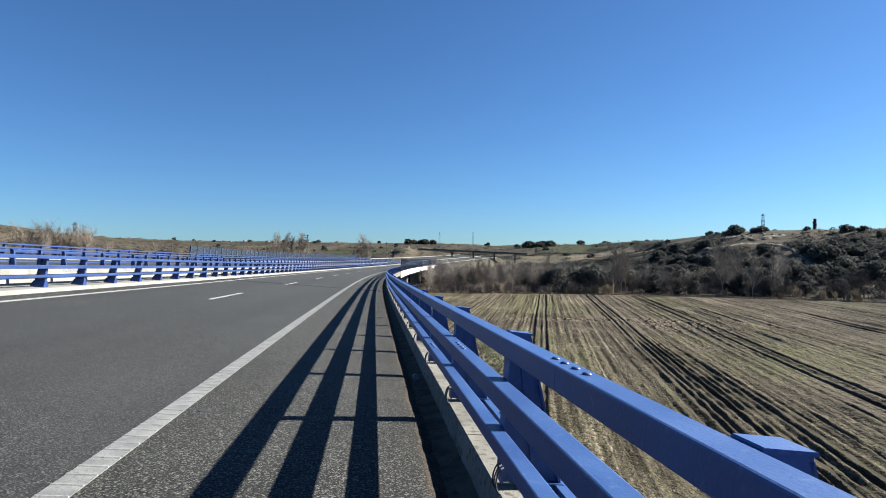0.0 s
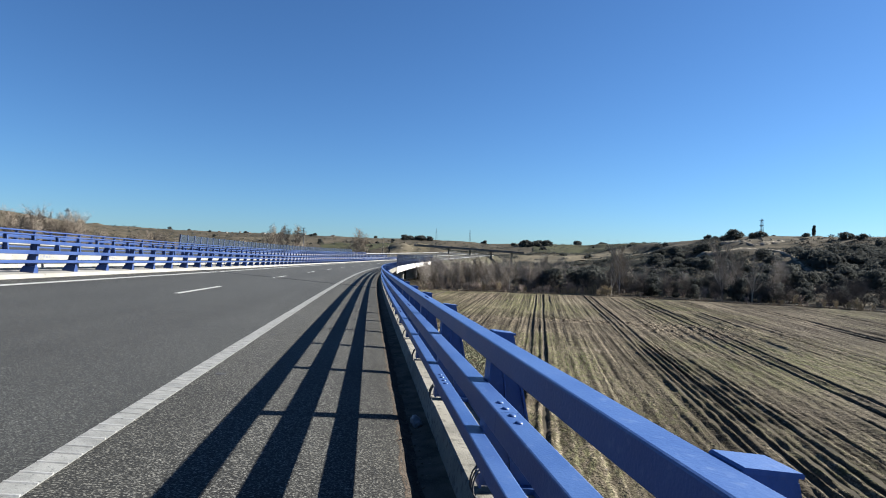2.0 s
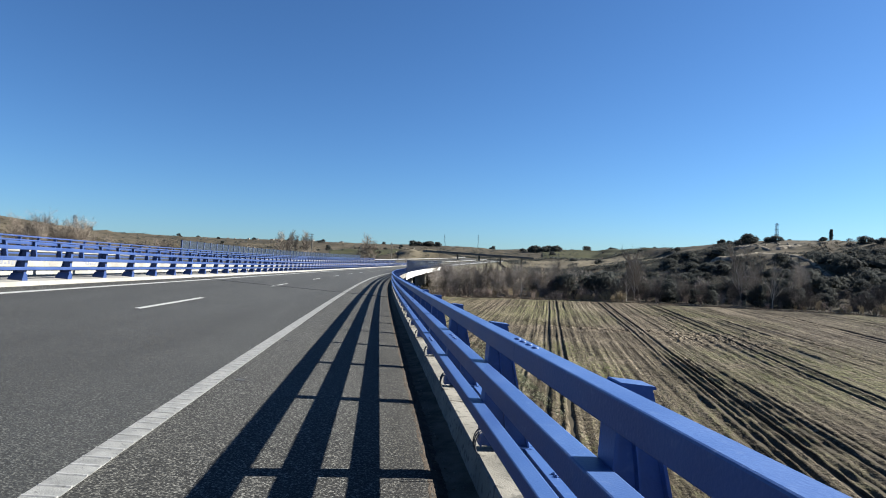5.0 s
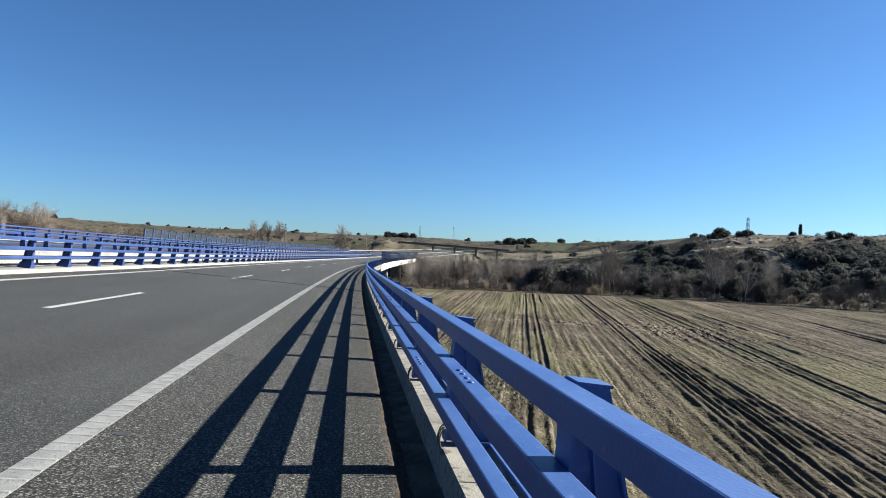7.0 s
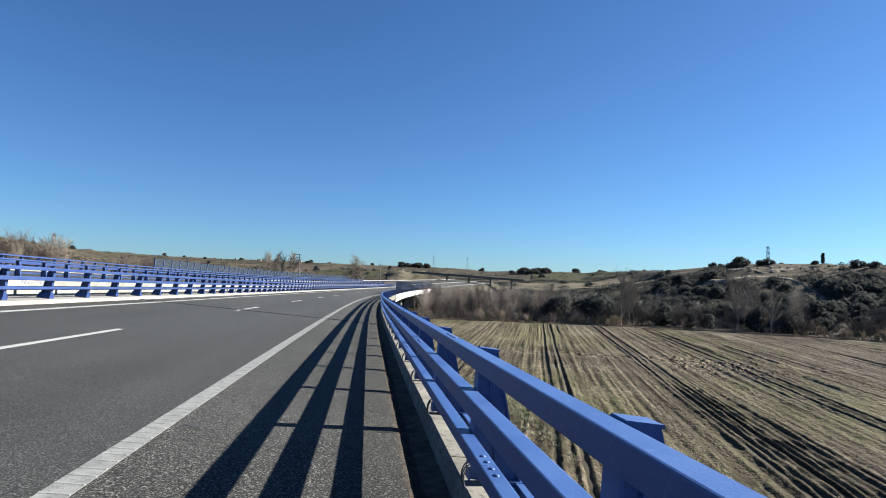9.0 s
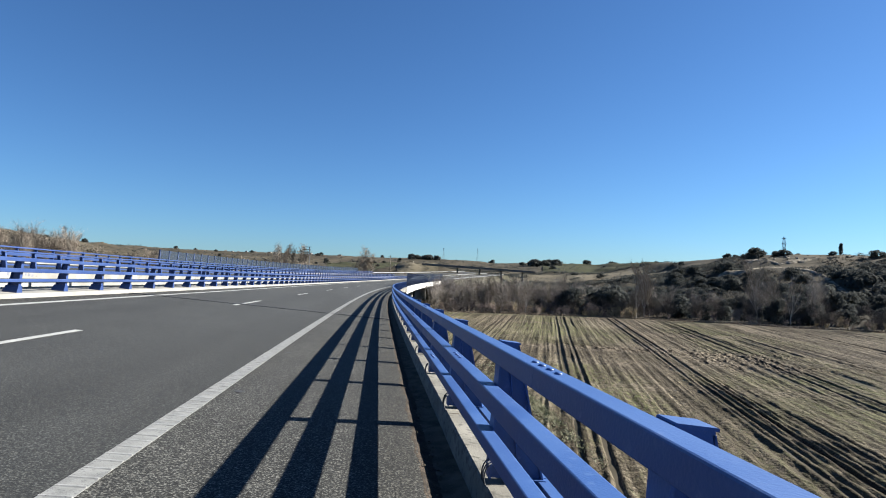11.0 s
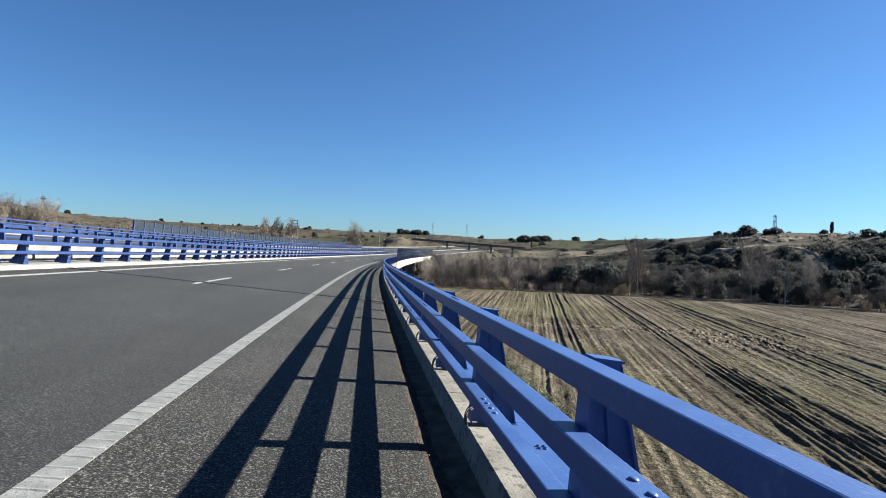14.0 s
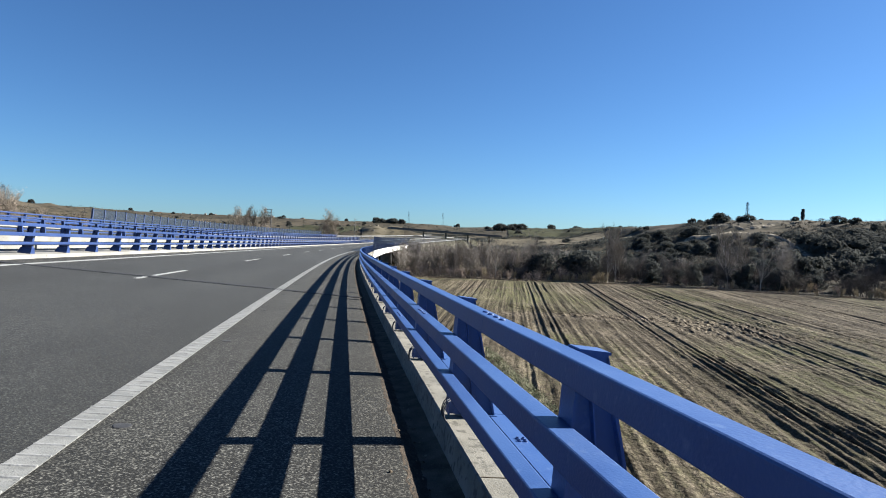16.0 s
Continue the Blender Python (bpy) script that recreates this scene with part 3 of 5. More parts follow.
def build_markings():
    line = structure("edge_line", sweep("edge_line", [(-2.445, 0.012), (-2.445, 0.015), (-2.243, 0.012), (-2.243, 0.008)][::-1], S_MIN, S_MAX - 2, 2.0, PAINT), "white ribbed edge line", "road marking")
    ribs = Shape()
    for k in range(360):
        s = -2 + 0.185 * k
        m = deck_pose(s + 0.01 * math.sin(k * 2.1), 0, 0)
        ribs.loft([[m @ Vector((x, y, z)) for y, z in ((-0.016, 0.011), (-0.006, 0.021), (0.006, 0.022), (0.014, 0.011))] for x in (-2.441 + 0.004 * math.sin(k * 5.3), -2.246)])
    tagged(part("rumble_ribs", ribs.mesh("rumble_ribs", RIB_PAINT), line), kind="stuff")
    structure("edge_line_left", sweep("edge_line_left", [(-9.7, 0.011), (-9.7, 0.014), (-9.5, 0.014), (-9.5, 0.011)], S_MIN, S_MAX - 2, 2.0, WHITE_LINE), "white edge line beside the median kerb", "road marking")
    for k in range(-2, 24):
        a = 21.62 + 17.37 * k
        pieces = [(a, a + 5.2)]
        if a < 39.9 < a + 5.2:
            pieces = [(a, 39.95), (40.55, a + 5.2)]
        for p, q in pieces:
            structure("lane_dash", sweep("lane_dash", [(-6.19, 0.010), (-6.19, 0.014), (-6.05, 0.014), (-6.05, 0.010)], p, q, 1.3, WHITE_LINE), "white lane dash on the asphalt", "road marking")
    joint = Shape()
    for x0, x1 in ((0.1, -10.6),):
        for a, b, h in ((-0.17, -0.05, 0.018), (0.05, 0.17, 0.018), (-0.05, 0.05, 0.012)):
            rings = []
            for i in range(9):
                x = x0 + (x1 - x0) * i / 8
                s = 39.62 - 0.085 * (x + 1.4)
                rings.append([deck(s + a, x, 0.0), deck(s + b, x, 0.0), deck(s + b, x, h), deck(s + a, x, h)])
            joint.loft(rings)
    structure("expansion_joint", joint.mesh("expansion_joint", RUBBER), "dark rubber expansion joint across the asphalt", "expansion joint")


def stud_pads():
    """Round bitumen pads, four metres apart beside the edge line."""
    sh = Shape()
    ring = lambda r, z: [Vector((r * math.cos(a) * (1 + 0.12 * math.sin(3 * a)), r * math.sin(a), z)) for a in (math.pi * i / 7 for i in range(14))]
    sh.loft([ring(0.068, 0.0), ring(0.066, 0.005), ring(0.056, 0.0075)])
    me = sh.mesh("stud_pad", RUBBER)
    for k in range(22):
        ob = new("stud_pad", me)
        ob.matrix_basis = deck_pose(2.2 + 4.01 * k, -2.075, 0.002) @ Matrix.Rotation(k * 1.7, 4, "Z")
        tagged(ob, "flat dark bitumen pad stuck on the asphalt shoulder", "road stud", "bitumen pads beside the edge line")


build_decks()
stud_pads()
build_kerbs()
build_markings()

# ---- parapets ----
POST_S0, POST_GAP = 1.36, 2.5
RAILS = ((0.28, 0.388, 0.478, 0.568), (0.265, 0.388, 0.76, 0.877), (0.262, 0.388, 1.077, 1.185))
SPLICE = (7.95, 5.5, 2.45)


def post_parts(mat):
    """An I-shaped post whose back flange leans in: shaft, cap, foot plate with its bolts."""
    shaft = Shape()
    shaft.box((0.386, -0.075, 0.225), (0.4, 0.075, 1.165))
    shaft.loft([[Vector((0.398, y, 0.225)), Vector((0.77, y, 0.225)), Vector((0.507, y, 1.165)), Vector((0.398, y, 1.165))] for y in (-0.03, 0.006)])
    shaft.loft([[Vector((x0, y, z)) for x0, z in ((0.6, 0.225), (0.608, 0.225), (0.458, 1.09), (0.45, 1.09))] for y in (-0.066, -0.03)])
    shaft.loft([[Vector((x0, y, z)) for x0, z in ((0.77, 0.225), (0.784, 0.225), (0.521, 1.165), (0.507, 1.165))] for y in (-0.07, 0.07)])
    for z in (0.51, 0.81, 1.13):
        w = 0.77 - (z - 0.225) * 0.28
        shaft.box((0.398, 0.006, z - 0.005), (w - 0.02, 0.06, z + 0.005))
    cap = Shape()
    cap.box((0.392, -0.07, 1.05), (0.518, 0.045, 1.18))
    prof = [(0.387, 1.18), (0.386, 1.188), (0.392, 1.193), (0.523, 1.188), (0.528, 1.184), (0.527, 1.176)]
    cap.loft([[Vector((x, y, z)) for x, z in prof] for y in (-0.075, 0.05)])
    plate = Shape()
    plate.loft([[Vector((x, y, z)) for x, z in ((0.515, 0.2), (0.515, 0.237), (0.52, 0.242), (0.79, 0.242), (0.795, 0.237), (0.795, 0.2))] for y in (-0.09, 0.09)])
    bolts = []
    for x in (0.8, 0.845):
        for y in (-0.71, -0.66):
            b = Shape()
            b.tube((x, y, 0.232), (x, y, 0.246), 0.019, 0.017, 6)
            b.tube((x, y, 0.246), (x, y, 0.254), 0.01, 0.009, 6)
            bolts.append(b.mesh("anchor_bolt", mat))
    for y in (-0.16, -0.11, -0.06):
        b = Shape()
        loop = [Vector((0.372 - 0.05 * math.sin(a), y - 0.05 * math.sin(a * 0.8), 0.2 + 0.085 * (1 - math.cos(a)))) for a in (math.pi * i / 7 for i in range(8))]
        b.loft([[p + Vector((0.006 * math.cos(a), 0.006 * math.sin(a), 0.004 * math.sin(2 * a))) for a in (2 * math.pi * i / 5 for i in range(5))] for p in loop])
        bolts.append(b.mesh("stay_bar", DARK_STEEL))
    return (shaft.mesh("post", mat), cap.mesh("cap", mat), plate.mesh("foot_plate", mat), bolts)


def simple_post(mat, mirror=1):
    sh = Shape()
    f = lambda pts, y0, y1: sh.loft([[Vector((mirror * x, y, z)) for x, z in pts] for y in (y0, y1)])
    f(((0.386, 0.14), (0.4, 0.14), (0.4, 1.165), (0.386, 1.165)), -0.065, 0.065)
    f(((0.4, 0.14), (0.73, 0.14), (0.545, 1.165), (0.4, 1.165)), -0.008, 0.008)
    f(((0.72, 0.14), (0.735, 0.14), (0.545, 1.165), (0.53, 1.165)), -0.065, 0.065)
    f(((0.388, 1.165), (0.388, 1.2), (0.56, 1.19), (0.56, 1.165)), -0.1, 0.1)
    f(((0.375, 0.12), (0.375, 0.15), (0.815, 0.15), (0.815, 0.12)), -0.15, 0.15)
    sh.loft([[Vector((mirror * x, y, z)) for x, y in ((0.37, -d), (0.8 - 0.35 * (z - 0.12), -d), (0.8 - 0.35 * (z - 0.12), d), (0.37, d))] for z, d in ((0.13, 0.14), (0.2, 0.135), (0.36, 0.085))])
    return sh.mesh("post", mat)


def near_parapet():
    thing = empty("bridge_parapet", Matrix.Translation(deck(0, 0.6, 0.2)))
    tagged(thing, "blue painted steel bridge parapet with three box rails", "bridge parapet")
    inv = thing.matrix_basis.inverted()
    shaft, cap, plate, bolts = post_parts(BLUE)
    for k in range(-4, 106):
        m = inv @ deck_pose(POST_S0 + POST_GAP * k, 0, 0)
        post = part("post", shaft, thing)
        post.matrix_basis = m
        part("cap", cap, post)
        if k < 40:
            part("foot_plate", plate, post, "foot plate bolted to the kerb")
            for x0, x1, z1 in ((0.735, 0.965, 0.236),):
                sh = Shape()
                sh.loft([[deck_pose(POST_S0 + POST_GAP * k, 0, 0).inverted() @ deck(POST_S0 + POST_GAP * (k + e), x, z) for x, z in ((x0, 0.2), (x0, z1 - 0.004), (x0 + 0.004, z1), (x1 - 0.004, z1), (x1, z1 - 0.004), (x1, 0.2))] for e in (-0.998, -0.5, -0.002)])
                part("sill_plate", sh.mesh("sill_plate", BLUE), post, "flat blue edge plate along the kerb")
        if -2 < k < 20:
            for b in bolts:
                part(b.name.split(".")[0], b, post)
    for (x0, x1, z0, z1), off in zip(RAILS, SPLICE):
        for k in range(-3, 36):
            a, b = off + 7.5 * k, off + 7.5 * (k + 1)
            if a > END - 2:
                continue
            sh = Shape()
            n = 4
            sh.loft([[inv @ deck(a + 0.0018 + (b - a - 0.0036) * i / n, x, z) for x, z in rounded(x0, x1, z0, z1, 0.009)] for i in range(n + 1)])
            rail = part("rail", sh.mesh("rail", BLUE), thing)
            if k < 12:
                for e in (a - 0.2, a - 0.07, a + 0.07, a + 0.2):
                    d = Shape()
                    d.dome(inv @ deck_pose(e, (x0 + x1) / 2, z1 - 0.001), 0.021, 0.012)
                    part("bolt_head", d.mesh("bolt_head", BLUE, True), rail)
    return thing


def far_parapet(label, x_line, z_off, mirror, s0, s1, first, gap):
    """A parapet seen across the carriageway; rails on the side that faces the traffic."""
    thing = empty("bridge_parapet", Matrix.Translation(deck(20, x_line, 0.2)))
    tagged(thing, label, "bridge parapet")
    inv = thing.matrix_basis.inverted()
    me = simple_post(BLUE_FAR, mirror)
    k = 0
    while first + gap * k < s1:
        s = first + gap * k
        k += 1
        if s < s0:
            continue
        post = part("post", me, thing)
        post.matrix_basis = inv @ deck_pose(s, x_line, z_off)
    for x0, x1, z0, z1 in RAILS:
        a = s0
        while a < s1:
            b = min(a + 15, s1)
            xs = sorted((mirror * x0, mirror * x1))
            sh = Shape()
            sh.loft([[inv @ deck(a + (b - a) * i / 6, x_line + x, z + z_off) for x, z in rounded(xs[0], xs[1], z0, z1, 0.014)] for i in range(7)])
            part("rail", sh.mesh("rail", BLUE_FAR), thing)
            a = b
    return thing


near_parapet()
far_parapet("blue steel parapet on the median kerb of the bridge", -10.45, -0.03, -1, -10, END, -0.116 - 2.56 * 3, 2.56)
far_parapet("blue steel parapet along the near edge of the parallel bridge", -20.4, -0.13, 1, -10, END, 3.3, 2.6)
far_parapet("blue steel parapet along the far edge of the parallel bridge", -28.8, 0.08, -1, -10, END, 5.4, 2.45)


def noise_screen(label, x_line, s0, s1, z0, z1, gap, glass):
    thing = empty("noise_screen", Matrix.Translation(deck(s0, x_line, z0)))
    tagged(thing, label, "noise barrier")
    inv = thing.matrix_basis.inverted()
    ps = Shape()
    ps.box((-0.09, -0.09, 0), (0.09, 0.09, z1 - z0 + 0.05))
    post_me = ps.mesh("screen_post", material_dark_blue)
    n = int((s1 - s0) / gap)
    for i in range(n + 1):
        p = part("screen_post", post_me, thing)
        p.matrix_basis = inv @ deck_pose(s0 + gap * i, x_line, z0)
        if i < n:
            sh = Shape()
            a, b = s0 + gap * i + 0.1, s0 + gap * (i + 1) - 0.1
            sh.loft([[inv @ deck(s, x, z) for x, z in ((x_line - 0.02, z0 + 0.1), (x_line + 0.02, z0 + 0.1), (x_line + 0.02, z1), (x_line - 0.02, z1))] for s in (a, b)])
            part("panel", sh.mesh("panel", PANEL if i == 0 else glass), thing)
    return thing


material_dark_blue = material("navy_steel", (0.03, 0.045, 0.1), (0.05, 0.07, 0.14), 3, 0.5, None, 1, 1, 0.1, 40, 0, 0.1)
noise_screen("smoky clear noise screen on navy posts beyond the far parapet", -30.0, 93, 246, 0.2, 2.4, 2.9, PANEL)
noise_screen("clear noise screen on navy posts outside the parapet", 0.85, 133, 265, 0.2, 2.95, 4.0, CLEAR)


def fascia_and_piers():
    for k in range(7):
        s = 20 + 38 * k
        for xc, w in ((-5.7, 2.4), (-24.5, 2.2)):
            base = deck(s, xc, 0)
            top = base.z - 2.0
            sh = Shape()
            h = top - FLOOR + 0.5
            ring = lambda z, e: [Vector((math.cos(a) * (w + e) * 0.9, math.sin(a) * 0.8, z)) for a in (math.pi * i / 8 for i in range(16))]
            sh.loft([ring(-h, 0), ring(-1.4, 0), ring(-0.4, 0.9), ring(0, 0.9)])
            ob = new("bridge_pier", sh.mesh("bridge_pier", PALE))
            ob.matrix_basis = Matrix.Translation((base.x, base.y, top)) @ Matrix.Rotation(-float(np.interp(s, _s, _th)), 4, "Z")
            tagged(ob, "round-ended concrete bridge pier under the deck", "bridge pier", "bridge piers")
    for k in range(4):
        a, b = 131.5 + 34 * k, 131.5 + 34 * (k + 1) - 1.0
        structure("fascia", sweep("fascia", [(0.965, 0.3), (1.06, 0.3), (1.06, -1.15), (0.965, -1.15)], a, min(b, END), 4.0, WHITE), "white sunlit concrete fascia panel", "fascia")


fascia_and_piers()

# beyond the bridge: bank, guard rails, overpass
structure("embankment", sweep("embankment", [(1.8, -0.11), (18, -11.5), (-47, -11.5), (-31, -0.1), (-20, -0.2), (-12.4, -0.11)], END - 8, S_MAX - 2, 5.0, EARTH),
          "earth bank carrying the road beyond the bridge", "embankment")


def guard_rail(label, x, z, s0, s1):
    thing = empty("guard_rail", Matrix.Translation(deck(s0, x, 0)))
    tagged(thing, label, "guard rail")
    inv = thing.matrix_basis.inverted()
    prof = [(x - 0.04, z + 0.45), (x + 0.03, z + 0.52), (x - 0.04, z + 0.6), (x + 0.03, z + 0.68), (x - 0.04, z + 0.76), (x + 0.05, z + 0.76), (x + 0.06, z + 0.45)]
    sh = Shape()
    n = int((s1 - s0) / 6)
    sh.loft([[inv @ deck(s0 + (s1 - s0) * i / n, a, b) for a, b in prof] for i in range(n + 1)])
    part("beam", sh.mesh("beam", STEEL), thing)
    ps = Shape()
    ps.box((-0.05, -0.04, -0.2), (0.05, 0.04, 0.7))
    me = ps.mesh("rail_post", STEEL)
    for i in range(int((s1 - s0) / 4)):
        p = part("rail_post", me, thing)
        p.matrix_basis = inv @ deck_pose(s0 + 4 * i, x, z)


guard_rail("galvanised guard rail along the bank", 0.9, 0.0, END + 1, 470)
guard_rail("galvanised guard rail on the median", -11.6, 0.05, END + 1, 470)
guard_rail("galvanised guard rail of the far carriageway", -29.3, 0.1, END + 1, 470)


def polar(b, r, z=0.0):
    return Vector((r * math.sin(radians(b)), r * math.cos(radians(b)), z))


def overpass():
    thing = empty("overpass", Matrix.Translation(polar(9, 445, 0)))
    tagged(thing, "long dark concrete overpass crossing the road far ahead", "overpass")
    inv = thing.matrix_basis.inverted()
    a, b = polar(4.3, 430, 6.6), polar(14.4, 455, 3.3)
    d = (b - a).normalized()
    side = Vector((-d.y, d.x, 0)).normalized()
    up = Vector((0, 0, 1))

    def beam(name, off, h0, h1, w, mat):
        sh = Shape()
        sh.loft([[inv @ (p + side * (off + u) + up * v) for u, v in ((-w, h0), (w, h0), (w, h1), (-w, h1))] for p in (a, b)])
        part(name, sh.mesh(name, mat), thing)
    beam("span", 0, -0.75, 0, 4.5, CONCRETE)
    beam("railing", -4.4, 0.0, 0.55, 0.06, DARK_STEEL)
    beam("railing", 4.4, 0.0, 0.55, 0.06, DARK_STEEL)
    for t in (0.3, 0.5, 0.7, 0.9):
        p = a.lerp(b, t)
        sh = Shape()
        sh.box((-0.5, -0.5, -16), (0.5, 0.5, -0.75), Matrix.Translation(inv @ p))
        part("pier", sh.mesh("pier", CONCRETE), thing)


overpass()


# ---- trees ----
def bare_tree(seed, height, spread, twig_mat, twigs, lean=0.1, trunks=1, trunk_r=0.016):
    rng = random.Random(seed)
    wood, tw = Shape(), Shape()
    tips = []

    def grow(p, d, length, r, level):
        segs = 3
        for _ in range(segs):
            q = p + d * length / segs
            wood.tube(p, q, r, r * 0.8, 3 if level else 6, False)
            r *= 0.8
            p = q
            d = (d + Vector((rng.gauss(0, 0.1), rng.gauss(0, 0.1), 0.06))).normalized()
            if level < 3:
                for _ in range(2 if level else 3):
                    a = rng.uniform(0, 2 * math.pi)
                    nd = (d * (1.0 - spread * 0.35) + Vector((math.cos(a), math.sin(a), 0.25)) * spread).normalized()
                    if level == 2:
                        tips.append((p.copy(), nd, length * 0.6))
                    else:
                        grow(p.copy(), nd, length * rng.uniform(0.42, 0.6), r * 0.55, level + 1)
        tips.append((p.copy(), d, length * 0.5))

    for _ in range(trunks):
        a = rng.uniform(0, 6.28)
        d = Vector((math.cos(a) * lean, math.sin(a) * lean, 1)).normalized()
        grow(Vector((rng.gauss(0, 0.3) * (trunks > 1), rng.gauss(0, 0.3) * (trunks > 1), -0.3)), d, height * rng.uniform(0.62, 0.8), height * trunk_r, 0)
    per = max(1, twigs // max(1, len(tips)))
    for k, (p, d, ln) in enumerate(tips):
        if k % 2:
            wood.tube(p, p + d * ln * 1.3, 0.022 * (height / 10), 0.006, 3, False)
        for _ in range(per):
            e = (d * 0.8 + Vector((rng.gauss(0, 0.7), rng.gauss(0, 0.7), rng.gauss(0.2, 0.45)))).normalized()
            b = p + d * ln * rng.uniform(-0.4, 1.2)
            c = b + e * rng.uniform(0.3, 0.9) * max(0.5, ln)
            w = e.orthogonal().normalized() * rng.uniform(0.006, 0.014) * (height / 10) ** 0.5
            o = len(tw.v)
            tw.v += [b - w, b + w, c]
            tw.f.append((o, o + 1, o + 2))
    return wood, tw, twig_mat


def make_tree(name, label, category, group, shapes):
    wood, tw, twig_mat = shapes
    thing = empty(name)
    tagged(thing, label, category, group)
    bark = {"tree": BARK if "poplar" in name else GREY_BARK}.get(category, twig_mat)
    part("trunk", wood.mesh("trunk", bark), thing)
    part("crown", tw.mesh("crown", twig_mat), thing)
    return thing


def leafy_tree(seed, height, width, narrow=False):
    """Evergreen: short trunk, limbs, uneven lobes of small leaf blades."""
    rng = random.Random(seed)
    wood, leaf = Shape(), Shape()
    wood.tube((0, 0, -0.5), (0.1, 0.05, height * 0.4), height * 0.04, height * 0.028, 7)
    lobes = []
    for i in range(14 if not narrow else 8):
        a = rng.uniform(0, 6.28)
        if narrow:
            rr, zz, lobe = 0.04 * width, height * (0.12 + 0.105 * i), width * (0.5 if 0 < i < 6 else 0.42)
        else:
            t = (i + 0.5) / 14
            zz = height * (0.1 + 0.66 * t)
            rr = width * 0.36 * math.sqrt(max(0.02, 1 - t * t)) * rng.uniform(0.55, 1.0)
            lobe = width * rng.uniform(0.16, 0.25)
        c = Vector((math.cos(a) * rr, math.sin(a) * rr, zz))
        lobes.append((c, lobe))
        wood.tube((0.1, 0.05, height * 0.2), c, height * 0.015, height * 0.006, 4)
    for c, r in lobes:
        for _ in range(130):
            v = Vector((rng.gauss(0, 1), rng.gauss(0, 1), rng.gauss(0, 1))).normalized()
            p = c + Vector((v.x, v.y, v.z * 0.75)) * r * (0.6 + 0.45 * rng.random())
            u = (v.orthogonal() * rng.gauss(0, 1) + v.cross(v.orthogonal()) * rng.gauss(0, 1) + v * rng.gauss(0, 0.4)).normalized()
            w = u.cross(v + Vector((0.1, 0.2, 0.3))).normalized()
            z = height * rng.uniform(0.03, 0.066)
            o = len(leaf.v)
            leaf.v += [p - u * z, p + w * z * 0.6, p + u * z, p - w * z * 0.6]
            leaf.f.append((o, o + 1, o + 2, o + 3))
    return wood, leaf, OAK


TEMPLATES = {}


def template(kind, i):
    key = (kind, i)
    if key not in TEMPLATES:
        if kind == "poplar":
            t = make_tree("bare_poplar", "tall bare poplar with pale trunk and grey-brown twigs", "tree", "bare poplars", bare_tree(10 + i, 10, 0.34, PALE_TWIG, 5000, trunk_r=0.015))
        elif kind == "grove":
            t = make_tree("bare_tree", "tall bare brown tree beyond the parallel bridge", "tree", "bare grove trees", bare_tree(80 + i, 10, 0.42, GROVE_TWIG, 6500, trunk_r=0.012))
        elif kind == "willow":
            t = make_tree("bare_tree", "bare pale-stemmed riverside tree", "tree", "bare riverside trees", bare_tree(20 + i, 8, 0.55, TWIG, 3400, 0.25, 2, 0.014))
        elif kind == "shrub":
            t = make_tree("bare_shrub", "russet leafless shrub at the field edge", "shrub", "bare shrubs", bare_tree(30 + i, 4, 0.75, RED_TWIG, 3000, 0.5, 3))
        elif kind == "bramble":
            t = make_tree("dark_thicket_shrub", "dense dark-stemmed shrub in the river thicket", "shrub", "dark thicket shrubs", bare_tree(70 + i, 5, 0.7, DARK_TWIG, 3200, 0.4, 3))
        elif kind == "reeds":
            t = make_tree("dry_reeds", "pale dry reed clump beside the field", "shrub", "reed clumps", bare_tree(40 + i, 3, 0.25, STRAW, 1200, 0.25, 4, 0.006))
        elif kind == "oak":
            t = make_tree("evergreen_oak", "dark rounded evergreen oak on the hillside", "tree", "evergreen oaks", leafy_tree(50 + i, 7, 7.5))
        else:
            t = make_tree("cypress", "narrow dark cypress on the ridge", "tree", "", leafy_tree(60 + i, 10, 3, True))
        TEMPLATES[key] = [t, False]
    return TEMPLATES[key]


def plant(kind, i, p, scale, turn, squash=1.0):
    t = template(kind, i)
    m = Matrix.Translation(p) @ Matrix.Rotation(turn, 4, "Z") @ Matrix.Diagonal((scale, scale, scale * squash, 1))
    if not t[1]:
        t[1] = True
        t[0].matrix_basis = m
    else:
        copy_thing(t[0], m).matrix_basis = m


def on_ground(b, r):
    p = polar(b, r)
    return Vector((p.x, p.y, terrain(p.x, p.y) - 0.1))


# pale eroded ledges that wind over the hill, as bearing and distance
LEDGES = (((29.2, 322), (31.5, 316), (33.5, 323), (34.8, 312), (35.9, 299), (37.4, 274), (38.9, 256)),
          ((31.6, 350), (33.0, 347), (34.1, 330), (35.2, 334), (36.4, 338)),
          ((33.9, 283), (35.0, 274), (36.0, 257)),
          ((35.4, 231), (37.9, 228), (39.5, 229)),
          ((25.6, 345), (26.9, 342), (28.7, 303)))


def by_ledge(b, r):
    """True on a ledge and on the slope just below it."""
    for line in LEDGES:
        if line[0][0] <= b <= line[-1][0]:
            d = r - float(np.interp(b, [p[0] for p in line], [p[1] for p in line]))
            if -13 < d < 5:
                return True
    return 31.5 < b < 36.8 and 324 < r < 365


